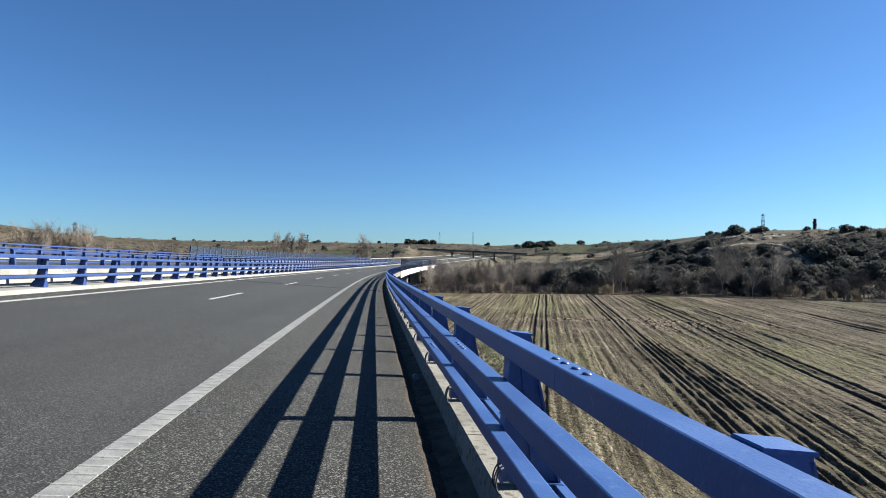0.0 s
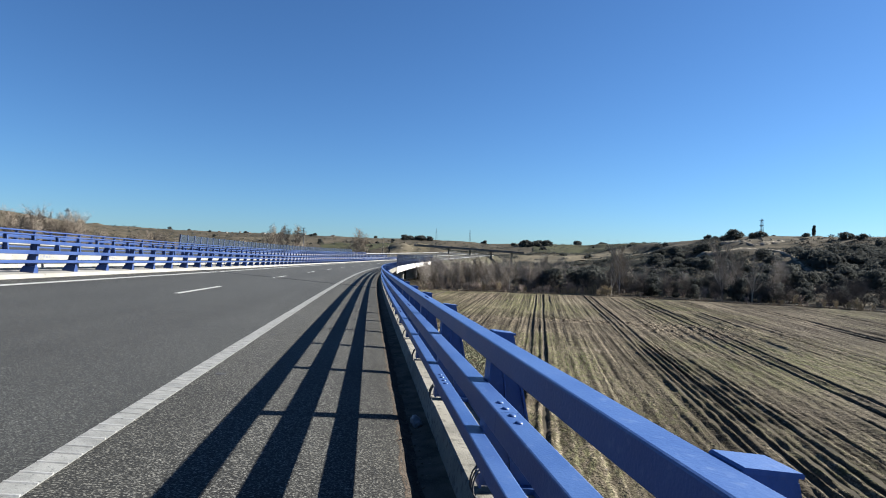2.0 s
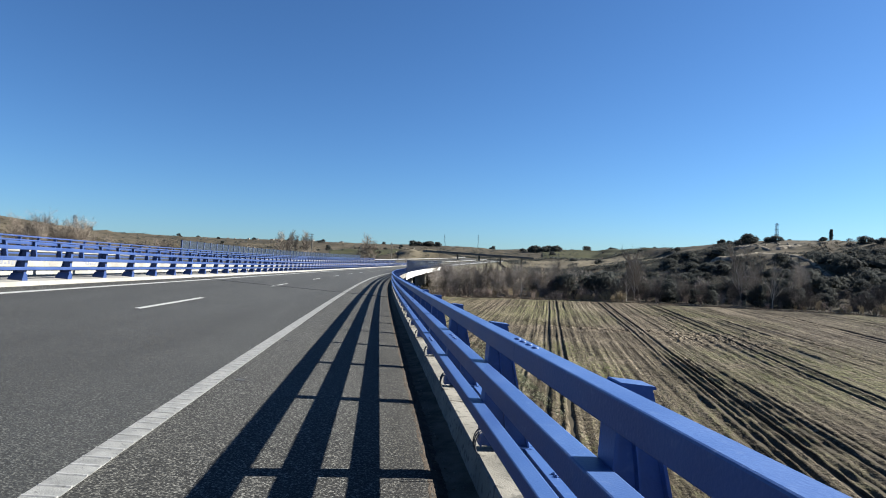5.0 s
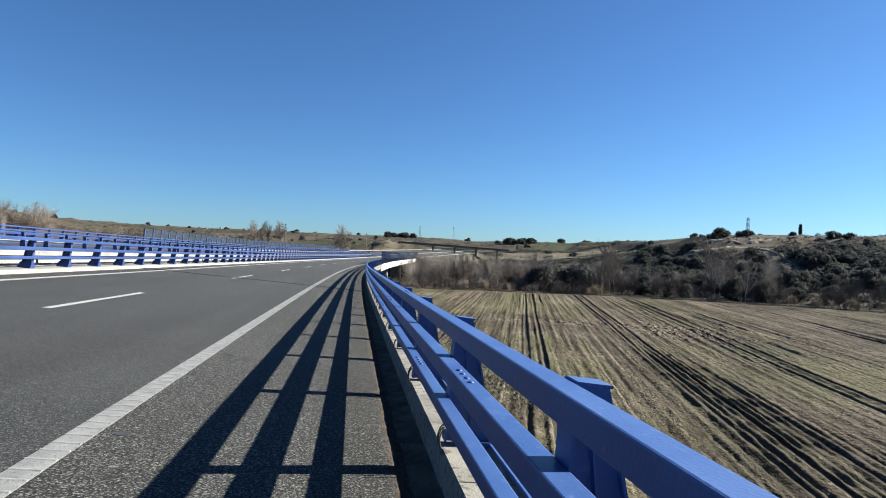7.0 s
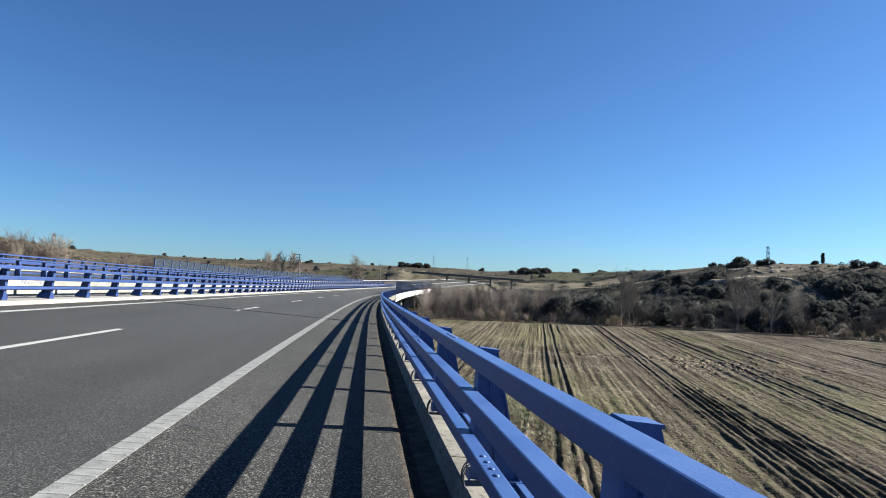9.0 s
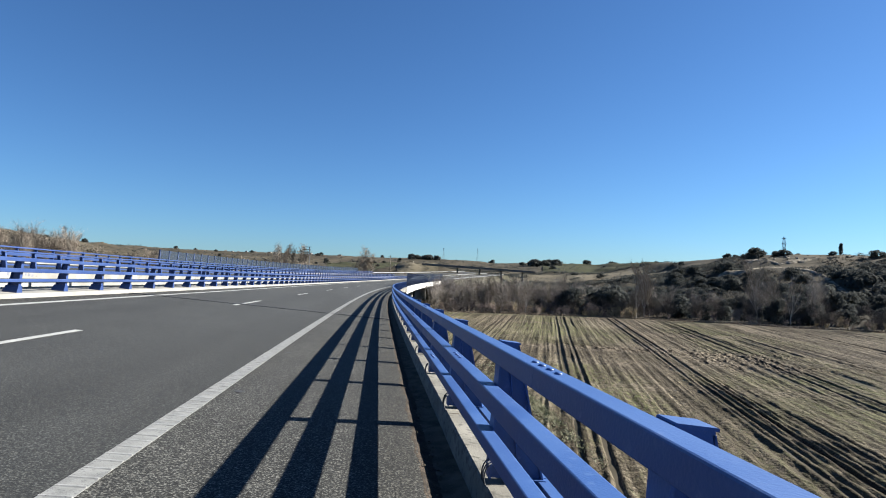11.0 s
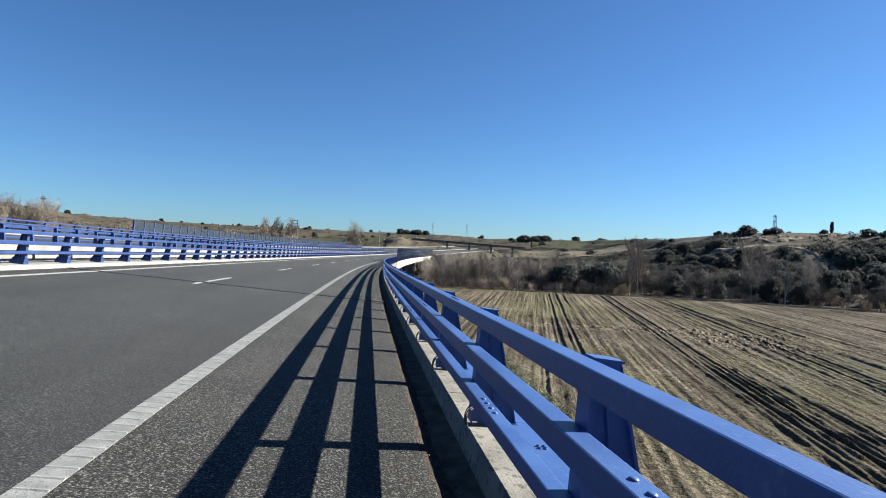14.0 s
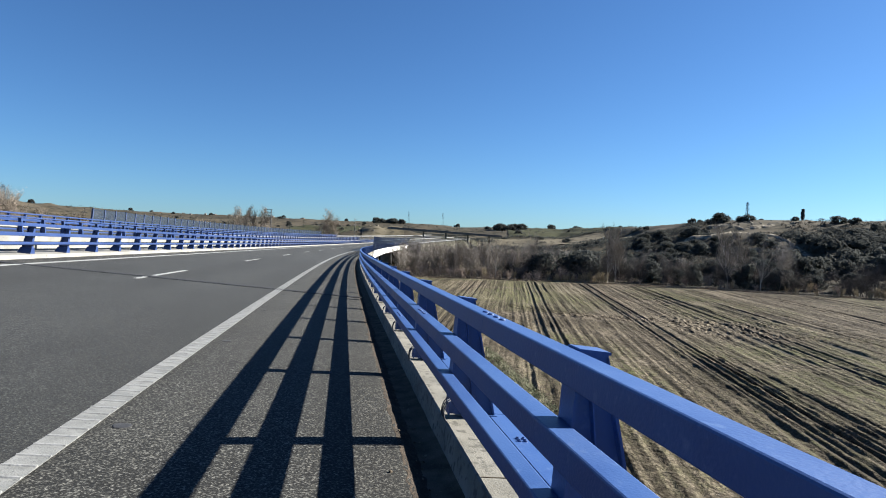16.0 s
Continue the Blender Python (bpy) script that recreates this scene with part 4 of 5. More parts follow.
def ledges():
    """Each ledge is a low bare bank standing out of the slope."""
    for k, line in enumerate(LEDGES):
        n = int((line[-1][0] - line[0][0]) * 9)
        sh, rings = Shape(), []
        for i in range(n + 1):
            b = line[0][0] + (line[-1][0] - line[0][0]) * i / n
            r = float(np.interp(b, [p[0] for p in line], [p[1] for p in line]))
            j = lambda f, c: noise.noise(Vector((b * f, k * 3.1, c)))
            r += 3.0 * j(1.7, 1) + 1.2 * j(6, 2)
            wide = (2.7 + 2.2 * j(2.3, 3)) * min(1, 0.3 + i / 6, 0.3 + (n - i) / 6)
            up = Vector((0, 0, 1))
            rings.append([on_ground(b, r + wide * a) + up * (h + 0.12 * j(8, 5 + a)) for a, h in ((-1.3, -0.35), (-0.9, 0.15), (-0.3, 0.3), (0.4, 0.42), (0.8, 0.42), (1.1, -0.3))])
        sh.loft(rings, closed=False)
        structure("ledge", sh.mesh("ledge", BARE, True), "pale eroded ledge winding across the hillside", "ledge")


def build_plants():
    rng = random.Random(5)
    R = rng.uniform
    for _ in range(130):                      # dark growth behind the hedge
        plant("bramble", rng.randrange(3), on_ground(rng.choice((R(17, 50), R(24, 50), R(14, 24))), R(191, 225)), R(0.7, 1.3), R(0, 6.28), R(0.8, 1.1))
    for _ in range(110):                      # hedge of bare shrubs at the end of the field
        plant("shrub", rng.randrange(3), on_ground(rng.choice((R(5.5, 20), R(5.5, 20), R(18, 50))), R(188, 199)), R(0.3, 0.8), R(0, 6.28), R(0.7, 1.1))
    for _ in range(30):
        plant("shrub", rng.randrange(3), on_ground(R(4.5, 20), R(196, 250)), R(0.5, 1.2), R(0, 6.28), R(0.8, 1.1))
    for _ in range(20):
        plant("willow", rng.randrange(3), on_ground(R(5.2, 18), R(200, 262)), R(0.65, 1.0), R(0, 6.28), R(0.8, 1.1))
    for _ in range(26):
        plant("reeds", rng.randrange(2), on_ground(rng.choice((R(17, 23), R(34, 60), R(8, 45))), R(186, 190)), R(0.5, 0.85), R(0, 6.28))
    for _ in range(16):
        plant("reeds", rng.randrange(2), on_ground(R(35.5, 45), R(184.5, 187)), R(0.45, 0.7), R(0, 6.28))
    for _ in range(9):
        plant("reeds", rng.randrange(2), on_ground(R(18, 19.6), R(186, 190)), R(0.4, 0.6), R(0, 6.28))
    for _ in range(26):                       # pale growth beside the bridge
        plant("willow", rng.randrange(3), on_ground(R(4.9, 13), R(191, 232)), R(0.6, 1.0), R(0, 6.28), R(0.8, 1.05))
    for _ in range(50):                       # riverside trees
        b = rng.choice((R(5, 17), R(5, 17), R(5, 17), R(15, 30), R(30, 37)))
        plant("willow", rng.randrange(3), on_ground(b, R(196, 235)), R(0.6, 1.0), R(0, 6.28), R(0.8, 1.1))
    for b in (8.3, 8.8, 9.4, 9.9, 10.5, 11.3, 12.0, 22.6, 12.4, 13.2, 14.6, 16.8, 23.0, 23.6, 31.9, 33.1, 33.9, 35.2):
        plant("poplar", rng.randrange(3), on_ground(b + R(-0.3, 0.3), R(193, 205)), R(1.0, 1.3) * (0.72 if b < 15 else 1.0), R(0, 6.28))
    for _ in range(56):                       # dark trees behind the hedge
        plant("oak", rng.randrange(3), on_ground(R(15, 48), R(200, 240)), R(0.55, 1.1), R(0, 6.28), R(0.8, 1.1))
    for _ in range(96):                       # oaks on the slope
        b, r = R(24, 37), R(222, 315)
        if not by_ledge(b, r):
            plant("oak", rng.randrange(3), on_ground(b, r), R(0.6, 1.1), R(0, 6.28), R(0.55, 0.9))
    for _ in range(22):                       # single oaks over the terraces
        plant("oak", rng.randrange(3), on_ground(R(13.5, 25.5), R(215, 335)), R(0.55, 1.0), R(0, 6.28), R(0.6, 0.85))
    for _ in range(12):                       # dark clump beside the terraces
        plant("oak", rng.randrange(3), on_ground(R(17.0, 20.6), R(198, 216)), R(1.05, 1.5), R(0, 6.28), R(0.8, 1.0))
    for _ in range(16):                       # dark clump below the west end of the brow
        plant("oak", rng.randrange(3), on_ground(R(25.9, 28.9), R(345, 400)), R(0.9, 1.35), R(0, 6.28), R(0.6, 0.75))
    for _ in range(6):
        plant("oak", rng.randrange(3), on_ground(R(30.0, 31.4), R(328, 342)), R(0.55, 0.75), R(0, 6.28), R(0.6, 0.75))
    for _ in range(9):
        plant("oak", rng.randrange(3), on_ground(R(14.0, 16.8), R(850, 910)), R(1.9, 2.6), R(0, 6.28), 0.7)
    for _ in range(10):
        plant("oak", rng.randrange(3), on_ground(R(3.2, 5.9), R(1150, 1195)), R(1.8, 2.6), R(0, 6.28), 0.7)
    for _ in range(16):                       # pale growth against the bank at the bridge's end
        plant("willow", rng.randrange(3), on_ground(R(5.3, 9.5), R(225, 262)), R(0.8, 1.1), R(0, 6.28), R(0.85, 1.05))
    for _ in range(14):
        plant("oak", rng.randrange(3), on_ground(R(26.5, 30.5), R(300, 345)), R(0.7, 1.1), R(0, 6.28), R(0.5, 0.7))
    for b, r, sc in ((27.2, 470, 0.8), (30.6, 405, 0.95), (31.2, 400, 0.55), (31.8, 380, 0.85), (32.7, 372, 1.75), (32.25, 376, 1.1), (34.05, 366, 0.95), (34.65, 364, 1.05), (40.6, 340, 1.15), (41.6, 335, 1.0), (37.9, 362, 0.7)):
        plant("oak", rng.randrange(3), on_ground(b, r) - Vector((0, 0, 0.8 * sc)), sc * 0.9, R(0, 6.28), 0.72)
    for b, r, sc in ((19.6, 1060, 2.6), (21.8, 1020, 2.2), (22.0, 1000, 1.8), (10.9, 1180, 2.2), (4.0, 1190, 2.6), (4.5, 1180, 3.0), (5.0, 1200, 2.4), (3.4, 1210, 2.0), (2.2, 640, 1.2), (4.4, 600, 1.6), (5.0, 590, 1.6), (5.6, 590, 1.2), (14.5, 900, 2.2), (15.2, 880, 2.2),
                     (16.4, 700, 1.6), (18.3, 560, 1.2), (20.5, 520, 1.2), (1.0, 700, 1.1), (13.7, 950, 2.0), (16.0, 860, 1.6), (24.2, 640, 1.2)):
        plant("oak", rng.randrange(3), on_ground(b, r) - Vector((0, 0, 1.4 * sc)), sc, R(0, 6.28), 0.75)
    for _ in range(16):                       # scattered oaks in the distance
        b = R(-34, 26)
        plant("oak", rng.randrange(3), on_ground(b, R(420, 1150)), R(0.7, 1.5), R(0, 6.28), 0.7)
    plant("cypress", 0, on_ground(38.45, 368), 0.6, 0.4)
    for b, sc in ((-26.55, 1.95), (-26.1, 1.7), (-25.2, 1.5), (-27.2, 1.55), (-24.3, 1.5), (-27.9, 1.5), (-28.5, 1.6), (-24.8, 1.55), (-25.7, 1.5)):
        plant("grove", rng.randrange(3), on_ground(b, R(262, 290)), sc, R(0, 6.28))
    for _ in range(8):                        # bare trees round the mast
        plant("grove", rng.randrange(3), on_ground(R(-9.2, -6.2), R(560, 640)), R(1.3, 1.9), R(0, 6.28))
    for b, sc in ((-0.95, 1.6), (-0.45, 1.35)):
        plant("grove", rng.randrange(3), on_ground(b, 420), sc, R(0, 6.28))
    for _ in range(26):                       # dark shrubs on the plain
        plant("oak", rng.randrange(3), on_ground(R(-16, 3), R(560, 1000)), R(0.6, 1.2), R(0, 6.28), 0.6)
    for _ in range(12):                       # trees on the far plain's edge
        plant("oak", rng.randrange(3), on_ground(R(-20, 1), R(1250, 1500)), R(0.9, 1.6), R(0, 6.28), 0.7)
    for _ in range(9):
        plant("grove", rng.randrange(3), on_ground(R(-29.0, -23.8), R(252, 295)), R(1.05, 1.4), R(0, 6.28), R(0.9, 1.1))
    for _ in range(9):                        # tall grove beyond the parallel bridge
        plant("grove", rng.randrange(3), on_ground(R(-29.0, -23.8), R(250, 295)), R(1.1, 1.45), R(0, 6.28))
    for _ in range(70):
        b = R(-24, 3)
        plant("grove", rng.randrange(3), on_ground(b, R(270, 350)), R(0.85, 1.2) * (1.0 if b < -14 else 0.85), R(0, 6.28))
    for _ in range(26):
        plant("grove", rng.randrange(3), on_ground(R(-52, -30), R(260, 340)), R(0.85, 1.15), R(0, 6.28))


build_plants()
ledges()


def oak_wood():
    """A close wood of low evergreen crowns, which cannot be told apart."""
    rng = random.Random(44)
    sh = Shape()
    for _ in range(330):
        b, r = rng.uniform(36.4, 49), rng.uniform(232, 322)
        if by_ledge(b, r) or (b < 39.5 and r > 296):
            continue
        p = on_ground(b, r)
        w, h = rng.uniform(2.4, 5.0), rng.uniform(2.2, 4.4)
        for _ in range(260):
            v = Vector((rng.gauss(0, 1), rng.gauss(0, 1), abs(rng.gauss(0.1, 1)))).normalized()
            k = 0.72 + 0.3 * noise.noise(v * 2.2 + p * 0.3) + 0.12 * rng.random()
            c = p + Vector((v.x * w, v.y * w, v.z * h)) * k
            u = v.cross(Vector((rng.gauss(0, 1), rng.gauss(0, 1), rng.gauss(0, 1)))).normalized() * rng.uniform(0.3, 0.6)
            q = v.cross(u).normalized() * u.length * 0.7 + v * rng.gauss(0, 0.09)
            o = len(sh.v)
            sh.v += [c - u, c + q, c + u, c - q]
            sh.f.append((o, o + 1, o + 2, o + 3))
    tagged(new("oak_wood", sh.mesh("oak_wood", OAK)), "close dark evergreen wood covering the shaded slope", "wood", kind="stuff")


oak_wood()


DRY_SCRUB = material("dry_scrub", (0.042, 0.036, 0.026), (0.085, 0.071, 0.05), 0.3, 0.95, None, 1, 1, 0, 10)


def scrub(name, label, mat, count, seed, zones):
    """Low clumps over the slopes, too many to count."""
    rng = random.Random(seed)
    sh = Shape()
    for _ in range(count):
        b0, b1, r0, r1 = rng.choice(zones)
        b, r = rng.uniform(b0, b1), rng.uniform(r0, r1)
        if by_ledge(b, r):
            continue
        p = on_ground(b, r)
        size = rng.uniform(0.5, 1.4) * (1 if p.length < 420 else 1.6)
        for _ in range(20):
            c = p + Vector((rng.gauss(0, 0.6), rng.gauss(0, 0.6), abs(rng.gauss(0.3, 0.35)))) * size
            u = Vector((rng.gauss(0, 1), rng.gauss(0, 1), rng.gauss(0, 1))).normalized() * size * 0.27
            w = u.orthogonal().normalized() * size * 0.2
            o = len(sh.v)
            sh.v += [c - u, c + w, c + u, c - w]
            sh.f.append((o, o + 1, o + 2, o + 3))
    tagged(new(name, sh.mesh(name, mat)), label, "scrub", kind="stuff")


scrub("dark_scrub", "dark evergreen scrub scattered over the slopes", OAK, 6600, 3, ((23, 50, 205, 335), (23, 50, 205, 335), (13, 26, 235, 330), (12, 26, 330, 430), (24, 32.5, 315, 410)))
scrub("dry_scrub", "dry brown scrub scattered over the slopes", DRY_SCRUB, 4600, 4, ((23, 50, 205, 365), (-52, 4, 300, 700), (4, 26, 240, 340)))
DRY_GRASS = material("dry_grass", (0.13, 0.104, 0.078), (0.24, 0.197, 0.15), 0.4, 0.95, None, 1, 1, 0, 10)


def grass_fringe():
    """Dry tussocks along the end of the field."""
    rng = random.Random(17)
    sh = Shape()
    for k in range(4600):
        b = rng.uniform(4, 50) if k < 2600 else rng.uniform(4, 21)
        p = on_ground(b, 185.6 + abs(rng.gauss(0, 1.8)) + 0.8 * math.sin(b * 0.7) if k < 2600 else rng.uniform(187, 250))
        h = rng.uniform(0.25, 0.85)
        for _ in range(9):
            a = rng.uniform(0, 6.28)
            q = p + Vector((rng.gauss(0, 0.5), rng.gauss(0, 0.5), 0))
            w = Vector((math.cos(a), math.sin(a), 0)) * 0.05
            o = len(sh.v)
            sh.v += [q - w, q + w, q + Vector((rng.gauss(0, 0.4), rng.gauss(0, 0.4), h * rng.uniform(0.5, 1.2)))]
            sh.f.append((o, o + 1, o + 2))
    tagged(new("grass_fringe", sh.mesh("grass_fringe", DRY_GRASS)), "dry russet grass fringe along the field end", "grass", kind="stuff")


grass_fringe()


def rocks():
    """Pale ledges and boulders on the slopes."""
    rng = random.Random(12)
    sh = Shape()
    for _ in range(120):
        b, r = rng.choice(((rng.gauss(3.4, 1.6), rng.gauss(470, 14)), (rng.uniform(30, 38), rng.uniform(262, 362)), (rng.uniform(26, 60), rng.uniform(290, 362)), (rng.gauss(33.5, 1.2), rng.gauss(352, 8)), (rng.gauss(35.2, 0.5), rng.gauss(287, 10))))
        p = on_ground(b, r)
        w, h = rng.uniform(0.5, 1.6), rng.uniform(0.25, 0.7)
        m = Matrix.Translation(p) @ Matrix.Rotation(rng.uniform(0, 6.28), 4, "Z")
        ring = lambda z, k: [m @ Vector((math.cos(a) * w * k * rng.uniform(0.7, 1.2), math.sin(a) * w * 0.6 * k * rng.uniform(0.7, 1.2), z)) for a in (math.pi * i / 3.5 for i in range(7))]
        sh.loft([ring(-0.6, 1.1), ring(h * 0.5, 1.0), ring(h, 0.6)])
    tagged(new("rock_outcrops", sh.mesh("rock_outcrops", ROCK)), "pale rock ledges breaking out of the slope", "rocks", kind="stuff")


rocks()


FADED = material("faded_marks", (0.13, 0.14, 0.17), (0.17, 0.175, 0.19), 4, 0.8, None, 1, 1, 0.1, 40)


def scrawl():
    """Unreadable paint marks on the pale edge of the parallel bridge."""
    rng = random.Random(2)
    for s0, n in ((38.6, 7), (47.0, 8)):
        for k in range(n):
            h = rng.uniform(0.1, 0.2)
            sh = Shape()
            m = deck_pose(s0 + 0.3 * k, -19.297, -0.07 + rng.uniform(-0.04, 0.04))
            sh.box((0, -0.09, -h / 2), (0.004, 0.09, h / 2), m)
            tagged(new("paint_mark", sh.mesh("paint_mark", FADED)), "faded blue paint mark on pale concrete", "paint mark", "paint marks on the bridge edge")


scrawl()


def draped(name, label, mat, b0, b1, r0, r1, nb, nr, lift=0.25, skew=0.0):
    """A plot that follows the lie of the land."""
    verts, faces = [], []
    for i in range(nr + 1):
        for j in range(nb + 1):
            b, r = b0 + (b1 - b0) * j / nb, r0 + (r1 - r0) * i / nr
            p = polar(b, (r + skew * j / nb) * (1 + 0.012 * math.sin(b * 1.3)))
            verts.append((p.x, p.y, terrain(p.x, p.y) + lift))
    for i in range(nr):
        for j in range(nb):
            k = i * (nb + 1) + j
            faces.append((k, k + 1, k + nb + 2, k + nb + 1))
    structure(name, mesh_of(name, verts, faces, mat, True), label, "field")


GREEN_PLOT = material("green_plot", (0.03, 0.033, 0.017), (0.046, 0.047, 0.026), 0.02, 0.95, (0.05, 0.046, 0.026), 0.2, 0.6, 0.4, 1)
TAN_PLOT = material("stubble_plot", (0.082, 0.07, 0.048), (0.13, 0.112, 0.08), 0.03, 0.95, (0.06, 0.054, 0.035), 0.3, 0.6, 0.4, 1)
draped("green_plot", "green winter crop on the far rise", GREEN_PLOT, 15.5, 29, 640, 1000, 50, 40, 0.6)
draped("green_plot", "green winter crop on the plain", GREEN_PLOT, -4.5, 2.8, 520, 900, 40, 40, 0.5)
draped("stubble_plot", "pale stubble terrace above the river trees", TAN_PLOT, 14.5, 25, 360, 420, 50, 10)
draped("stubble_plot", "pale stubble terrace between the hedges", TAN_PLOT, 13, 26, 442, 484, 50, 8, 0.6)
draped("stubble_plot", "pale stubble terrace below the rise", TAN_PLOT, 13, 24.5, 505, 600, 50, 12)
draped("dirt_track", "pale dirt track beside the river trees", TAN_PLOT, 40, 47, 231, 240, 20, 3)
draped("stubble_plot", "pale stubble strip beyond the overpass", TAN_PLOT, 5.0, 12.0, 548, 572, 30, 4, 0.6)
draped("dirt_track", "pale dirt track beyond the river trees", TAN_PLOT, 4.5, 11.5, 495, 507, 30, 3, 0.6)
draped("mound_face", "bare tan face of the mound below the overpass", TAN_PLOT, 1.9, 5.7, 440, 480, 40, 14, 0.3)
draped("scarp", "bare ochre earth scarp on the hillside", ROCK, -38, -31.8, 560, 610, 24, 8, 0.5)
hedge_zones = [(13.5, 27, r, r + 7) for r in (345, 432, 490, 615)] + [(5, 14, r, r + 6) for r in (520, 590, 660)] + [(-5, 3, 500, 512), (-20, -5, 520, 600)]
scrub("far_scrub", "dark scrub dotted over the distant rises", OAK, 1500, 31, ((4, 27, 340, 1050), (4, 27, 600, 1100), (-22, 4, 520, 1250)))
scrub("hedges", "dark hedge lines between the far plots", OAK, 2400, 9, hedge_zones)
VERGE = material("rough_grass", (0.045, 0.05, 0.026), (0.1, 0.098, 0.058), 0.5, 0.95, (0.13, 0.115, 0.08), 2.5, 0.6, 0.8, 8)
structure("verge", sweep("verge", [(-34, -10.6), (0, -10.3), (8, -9.95), (11.5, -9.93), (12.5, -10.3)], -60, 54, 6.0, VERGE, closed=False), "rough green grass strip below the bridge", "verge")
structure("verge", sweep("verge", [(-34, -10.6), (0, -10.2), (4, -9.66), (11.5, -9.64), (12.9, -9.75), (13.8, -10.3)], 56, 175, 6.0, VERGE, closed=False), "rough weedy strip below the bridge", "verge")

WEED = material("grey_green_weeds", (0.12, 0.125, 0.075), (0.24, 0.24, 0.16), 0.6, 0.95, None, 1, 1, 0, 10)


def weeds():
    """Rough tufts along the foot of the bridge."""
    rng = random.Random(29)
    sh = Shape()
    for _ in range(1500):
        p = deck(rng.gauss(68, 9), 13.2 - 11 * rng.random() ** 1.6, 0)
        p.z = -9.72
        h = rng.uniform(0.08, 0.24)
        for _ in range(10):
            a = rng.uniform(0, 6.28)
            q = p + Vector((rng.gauss(0, 0.22), rng.gauss(0, 0.22), 0))
            w = Vector((math.cos(a), math.sin(a), 0)) * 0.03
            o = len(sh.v)
            sh.v += [q - w, q + w, q + Vector((rng.gauss(0, 0.16), rng.gauss(0, 0.16), h * rng.uniform(0.6, 1.2)))]
            sh.f.append((o, o + 1, o + 2))
    tagged(new("weeds", sh.mesh("weeds", WEED)), "grey-green rough weeds along the foot of the bridge", "weeds", kind="stuff")


weeds()

# ---- masts, houses, small things ----
def lattice_pylon(b, r, base_z, height, label):
    p = polar(b, r, base_z)
    thing = empty("power_pylon", Matrix.Translation(p))
    tagged(thing, label, "pylon", "power pylons")
    sh = Shape()
    w0, w1 = height * 0.055, height * 0.015
    lv = 8
    for i in range(lv):
        z0, z1 = height * i / lv, height * (i + 1) / lv
        a0, a1 = w0 + (w1 - w0) * i / lv, w0 + (w1 - w0) * (i + 1) / lv
        c0 = [Vector((sx * a0, sy * a0, z0)) for sx, sy in ((-1, -1), (1, -1), (1, 1), (-1, 1))]
        c1 = [Vector((sx * a1, sy * a1, z1)) for sx, sy in ((-1, -1), (1, -1), (1, 1), (-1, 1))]
        for k in range(4):
            sh.tube(c0[k], c1[k], 0.09, 0.09, 4)
            sh.tube(c0[k], c1[(k + 1) % 4], 0.04, 0.04, 3)
            sh.tube(c1[k], c1[(k + 1) % 4], 0.04, 0.04, 3)
    part("lattice", sh.mesh("lattice", DARK_STEEL), thing)
    for z in (0.72, 0.84, 0.96):
        arm = Shape()
        arm.tube((-height * 0.06, 0, height * z), (height * 0.06, 0, height * z), 0.12, 0.12, 4)
        part("cross_arm", arm.mesh("cross_arm", DARK_STEEL), thing)


lattice_pylon(34.73, 400, 3.0, 24.0, "steel lattice power pylon behind the ridge")
lattice_pylon(6.3, 1250, 22.0, 30.0, "distant steel lattice power pylon")
lattice_pylon(9.5, 1250, 22.0, 30.0, "distant steel lattice power pylon")


lattice_pylon(-25.0, 330, -8.0, 25.0, "steel lattice power pylon beyond the bare grove")


def utility_pole(b, r, top):
    p = polar(b, r)
    z = terrain(p.x, p.y) - 0.5
    thing = empty("utility_pole", Matrix.Translation((p.x, p.y, z)))
    tagged(thing, "slim pole with a short cross arm beside the road", "pole")
    sh = Shape()
    sh.tube((0, 0, 0), (0, 0, top - z), 0.22, 0.14, 7)
    part("shaft", sh.mesh("shaft", GREY_BARK), thing)
    arm = Shape()
    arm.tube((-0.9, 0, top - z - 0.8), (0.9, 0, top - z - 0.8), 0.09, 0.09, 5)
    part("cross_arm", arm.mesh("cross_arm", GREY_BARK), thing)


utility_pole(1.2, 335, 9.5)


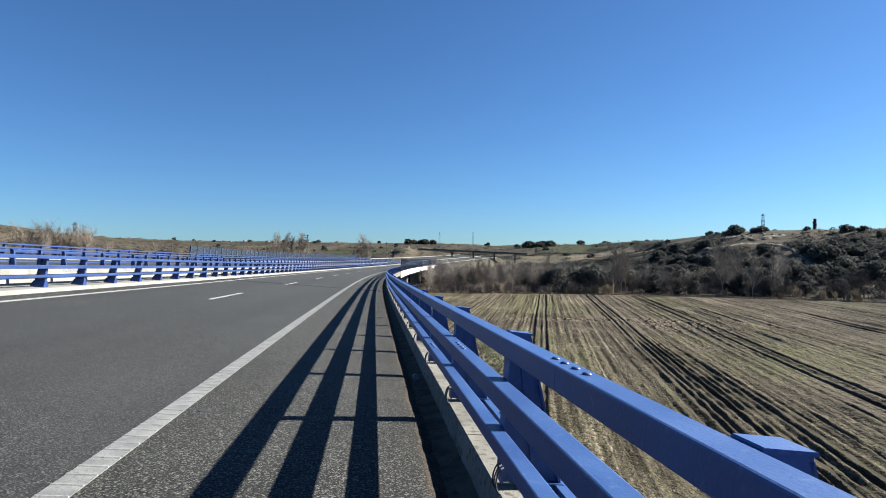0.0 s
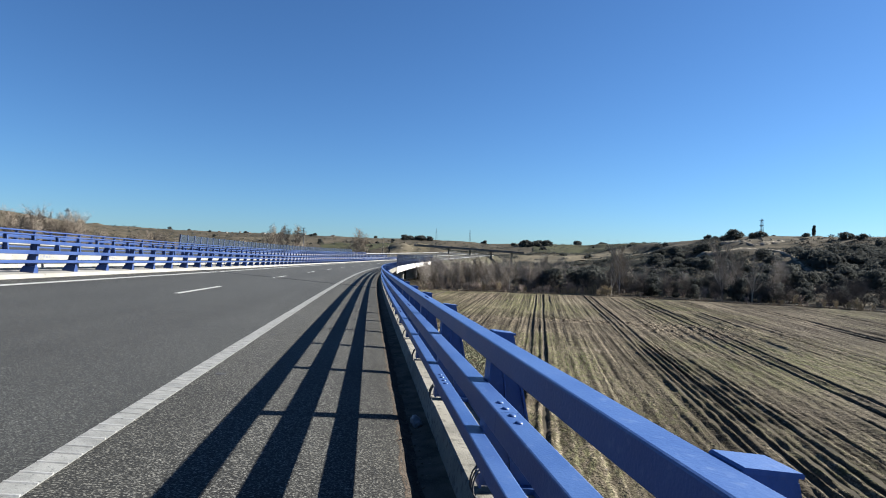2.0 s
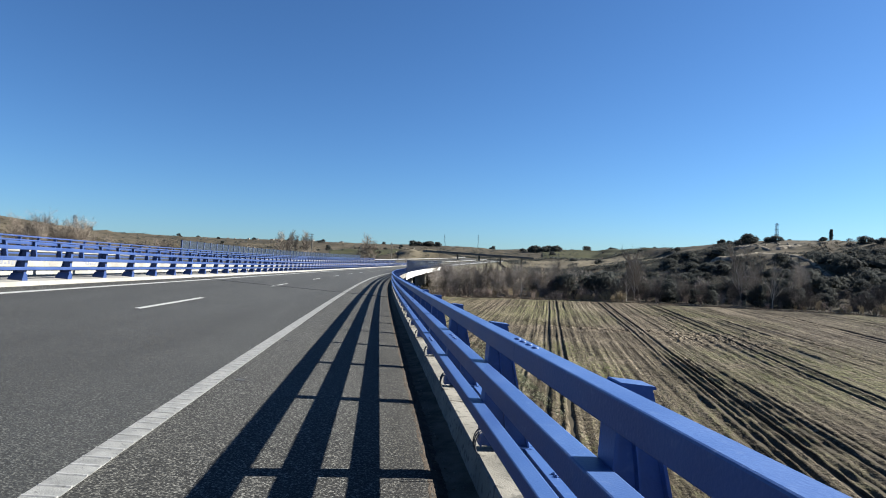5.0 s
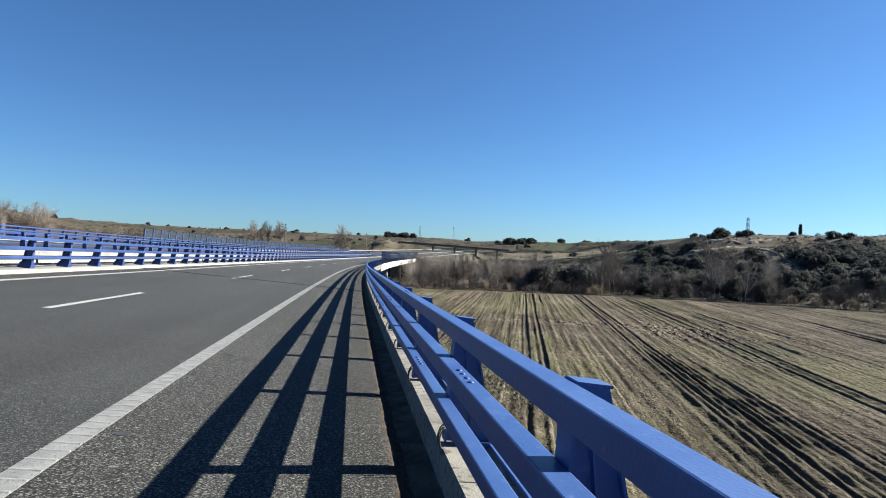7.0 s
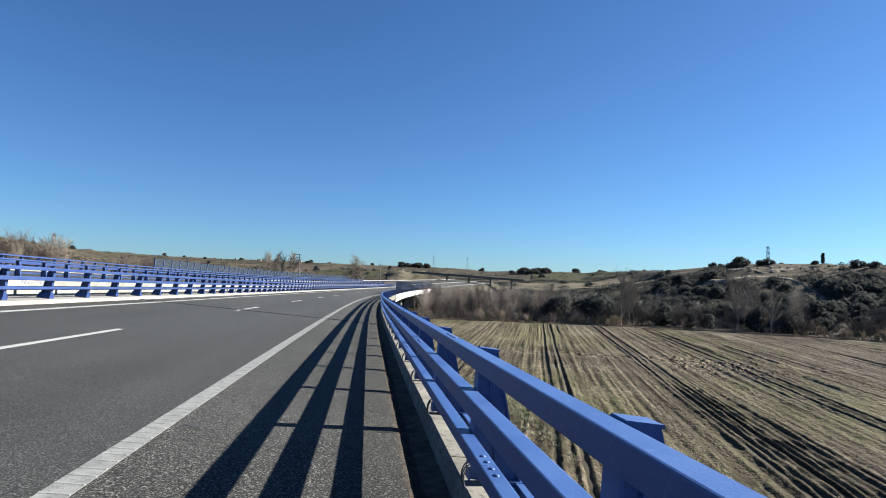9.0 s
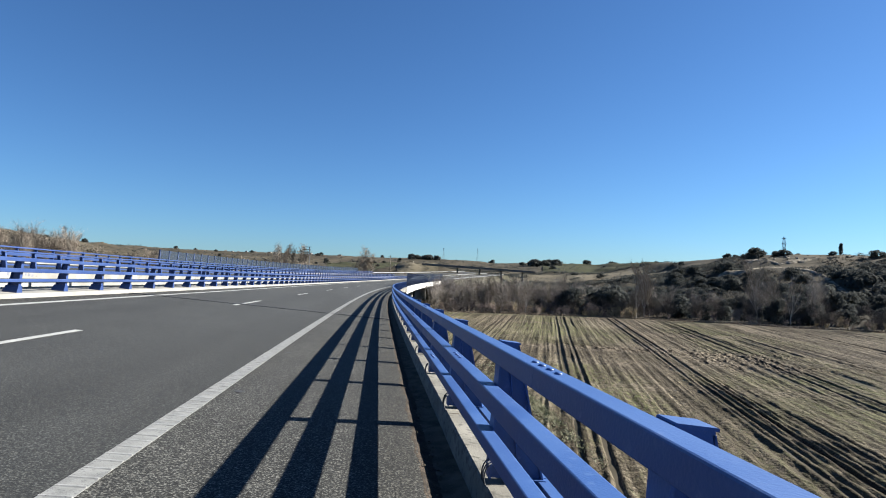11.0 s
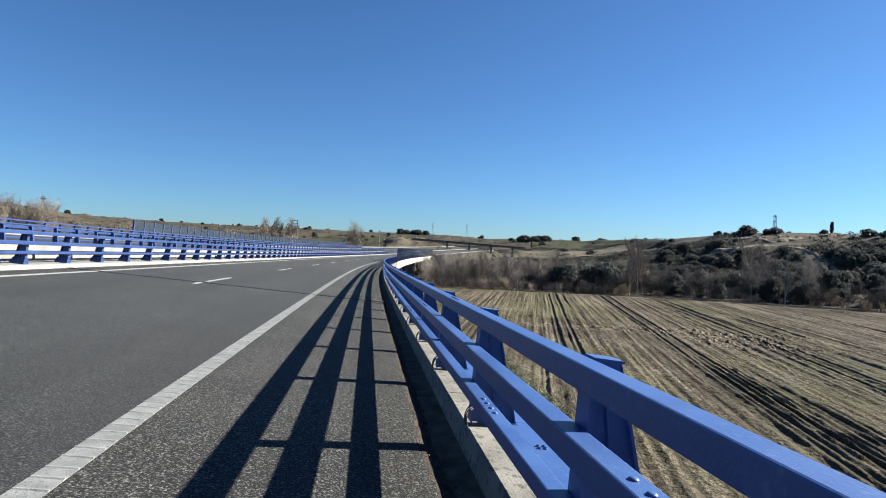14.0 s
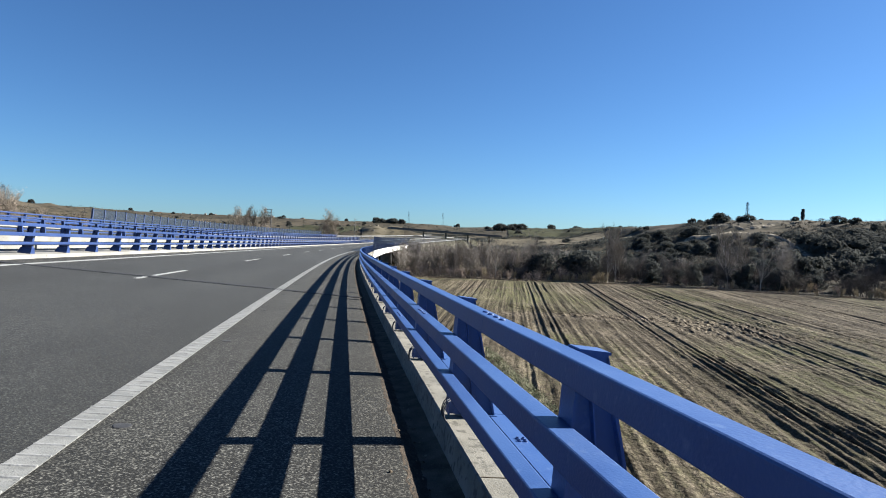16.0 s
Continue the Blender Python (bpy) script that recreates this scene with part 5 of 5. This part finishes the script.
def twin_mast():
    p = polar(-6.4, 700)
    thing = empty("twin_mast", Matrix.Translation((p.x, p.y, terrain(p.x, p.y) - 0.5)))
    tagged(thing, "twin steel switching mast on the plain", "power mast")
    h = 25.5 - thing.matrix_basis.translation.z
    for x in (-3.2, 3.2):
        sh = Shape()
        sh.tube((x, 0, 0), (x, 0, h), 0.6, 0.5, 6)
        part("mast_leg", sh.mesh("mast_leg", DARK_STEEL), thing)
    for z, w in ((0.98, 5), (0.86, 4.2), (0.72, 3.6)):
        sh = Shape()
        sh.tube((-w, 0, h * z), (w, 0, h * z), 0.3, 0.3, 5)
        part("cross_arm", sh.mesh("cross_arm", DARK_STEEL), thing)


twin_mast()


def house(b, r, w, h, turn):
    p = polar(b, r)
    thing = empty("house", Matrix.Translation((p.x, p.y, terrain(p.x, p.y) - 1.6)) @ Matrix.Rotation(turn, 4, "Z"))
    tagged(thing, "small distant pale house with a tiled roof", "house", "distant houses")
    sh = Shape()
    sh.box((-w, -w * 0.6, 0), (w, w * 0.6, h))
    part("wall", sh.mesh("wall", WALL), thing)
    rf = Shape()
    rf.loft([[Vector((x, -w * 0.68, h)), Vector((x, w * 0.68, h)), Vector((x, 0, h + w * 0.35))] for x in (-w * 1.05, w * 1.05)])
    part("roof", rf.mesh("roof", ROOF), thing)
    for x in (-0.5, 0.5):
        wd = Shape()
        wd.box((x * w - 0.7, -w * 0.6 - 0.05, h * 0.45), (x * w + 0.7, -w * 0.6 + 0.02, h * 0.75))
        part("window", wd.mesh("window", DARK_STEEL), thing)


hr = random.Random(8)
for _ in range(30):
    house(hr.uniform(-19, -3), hr.uniform(1350, 1600), hr.uniform(1.6, 4.2), hr.uniform(2.0, 3.2), hr.uniform(-0.5, 0.5))


def crumpled_bag():
    rng = random.Random(3)
    bm = bmesh.new()
    bmesh.ops.create_icosphere(bm, subdivisions=4, radius=0.068)
    for v in bm.verts:
        k = 1 + 0.45 * noise.noise(v.co * 14) + 0.2 * noise.noise(v.co * 40)
        v.co = Vector((v.co.x * k * 0.8, v.co.y * k * 1.3, v.co.z * k * 0.8 + 0.046))
    me = bpy.data.meshes.new("crumpled_bag")
    bm.to_mesh(me)
    bm.free()
    me.materials.append(BAG)
    me.polygons.foreach_set("use_smooth", [True] * len(me.polygons))
    ob = new("crumpled_bag", me)
    ob.matrix_basis = deck_pose(8.6, 0.2, -0.03)
    tagged(ob, "crumpled grey plastic bag lying in the gutter", "litter")


crumpled_bag()
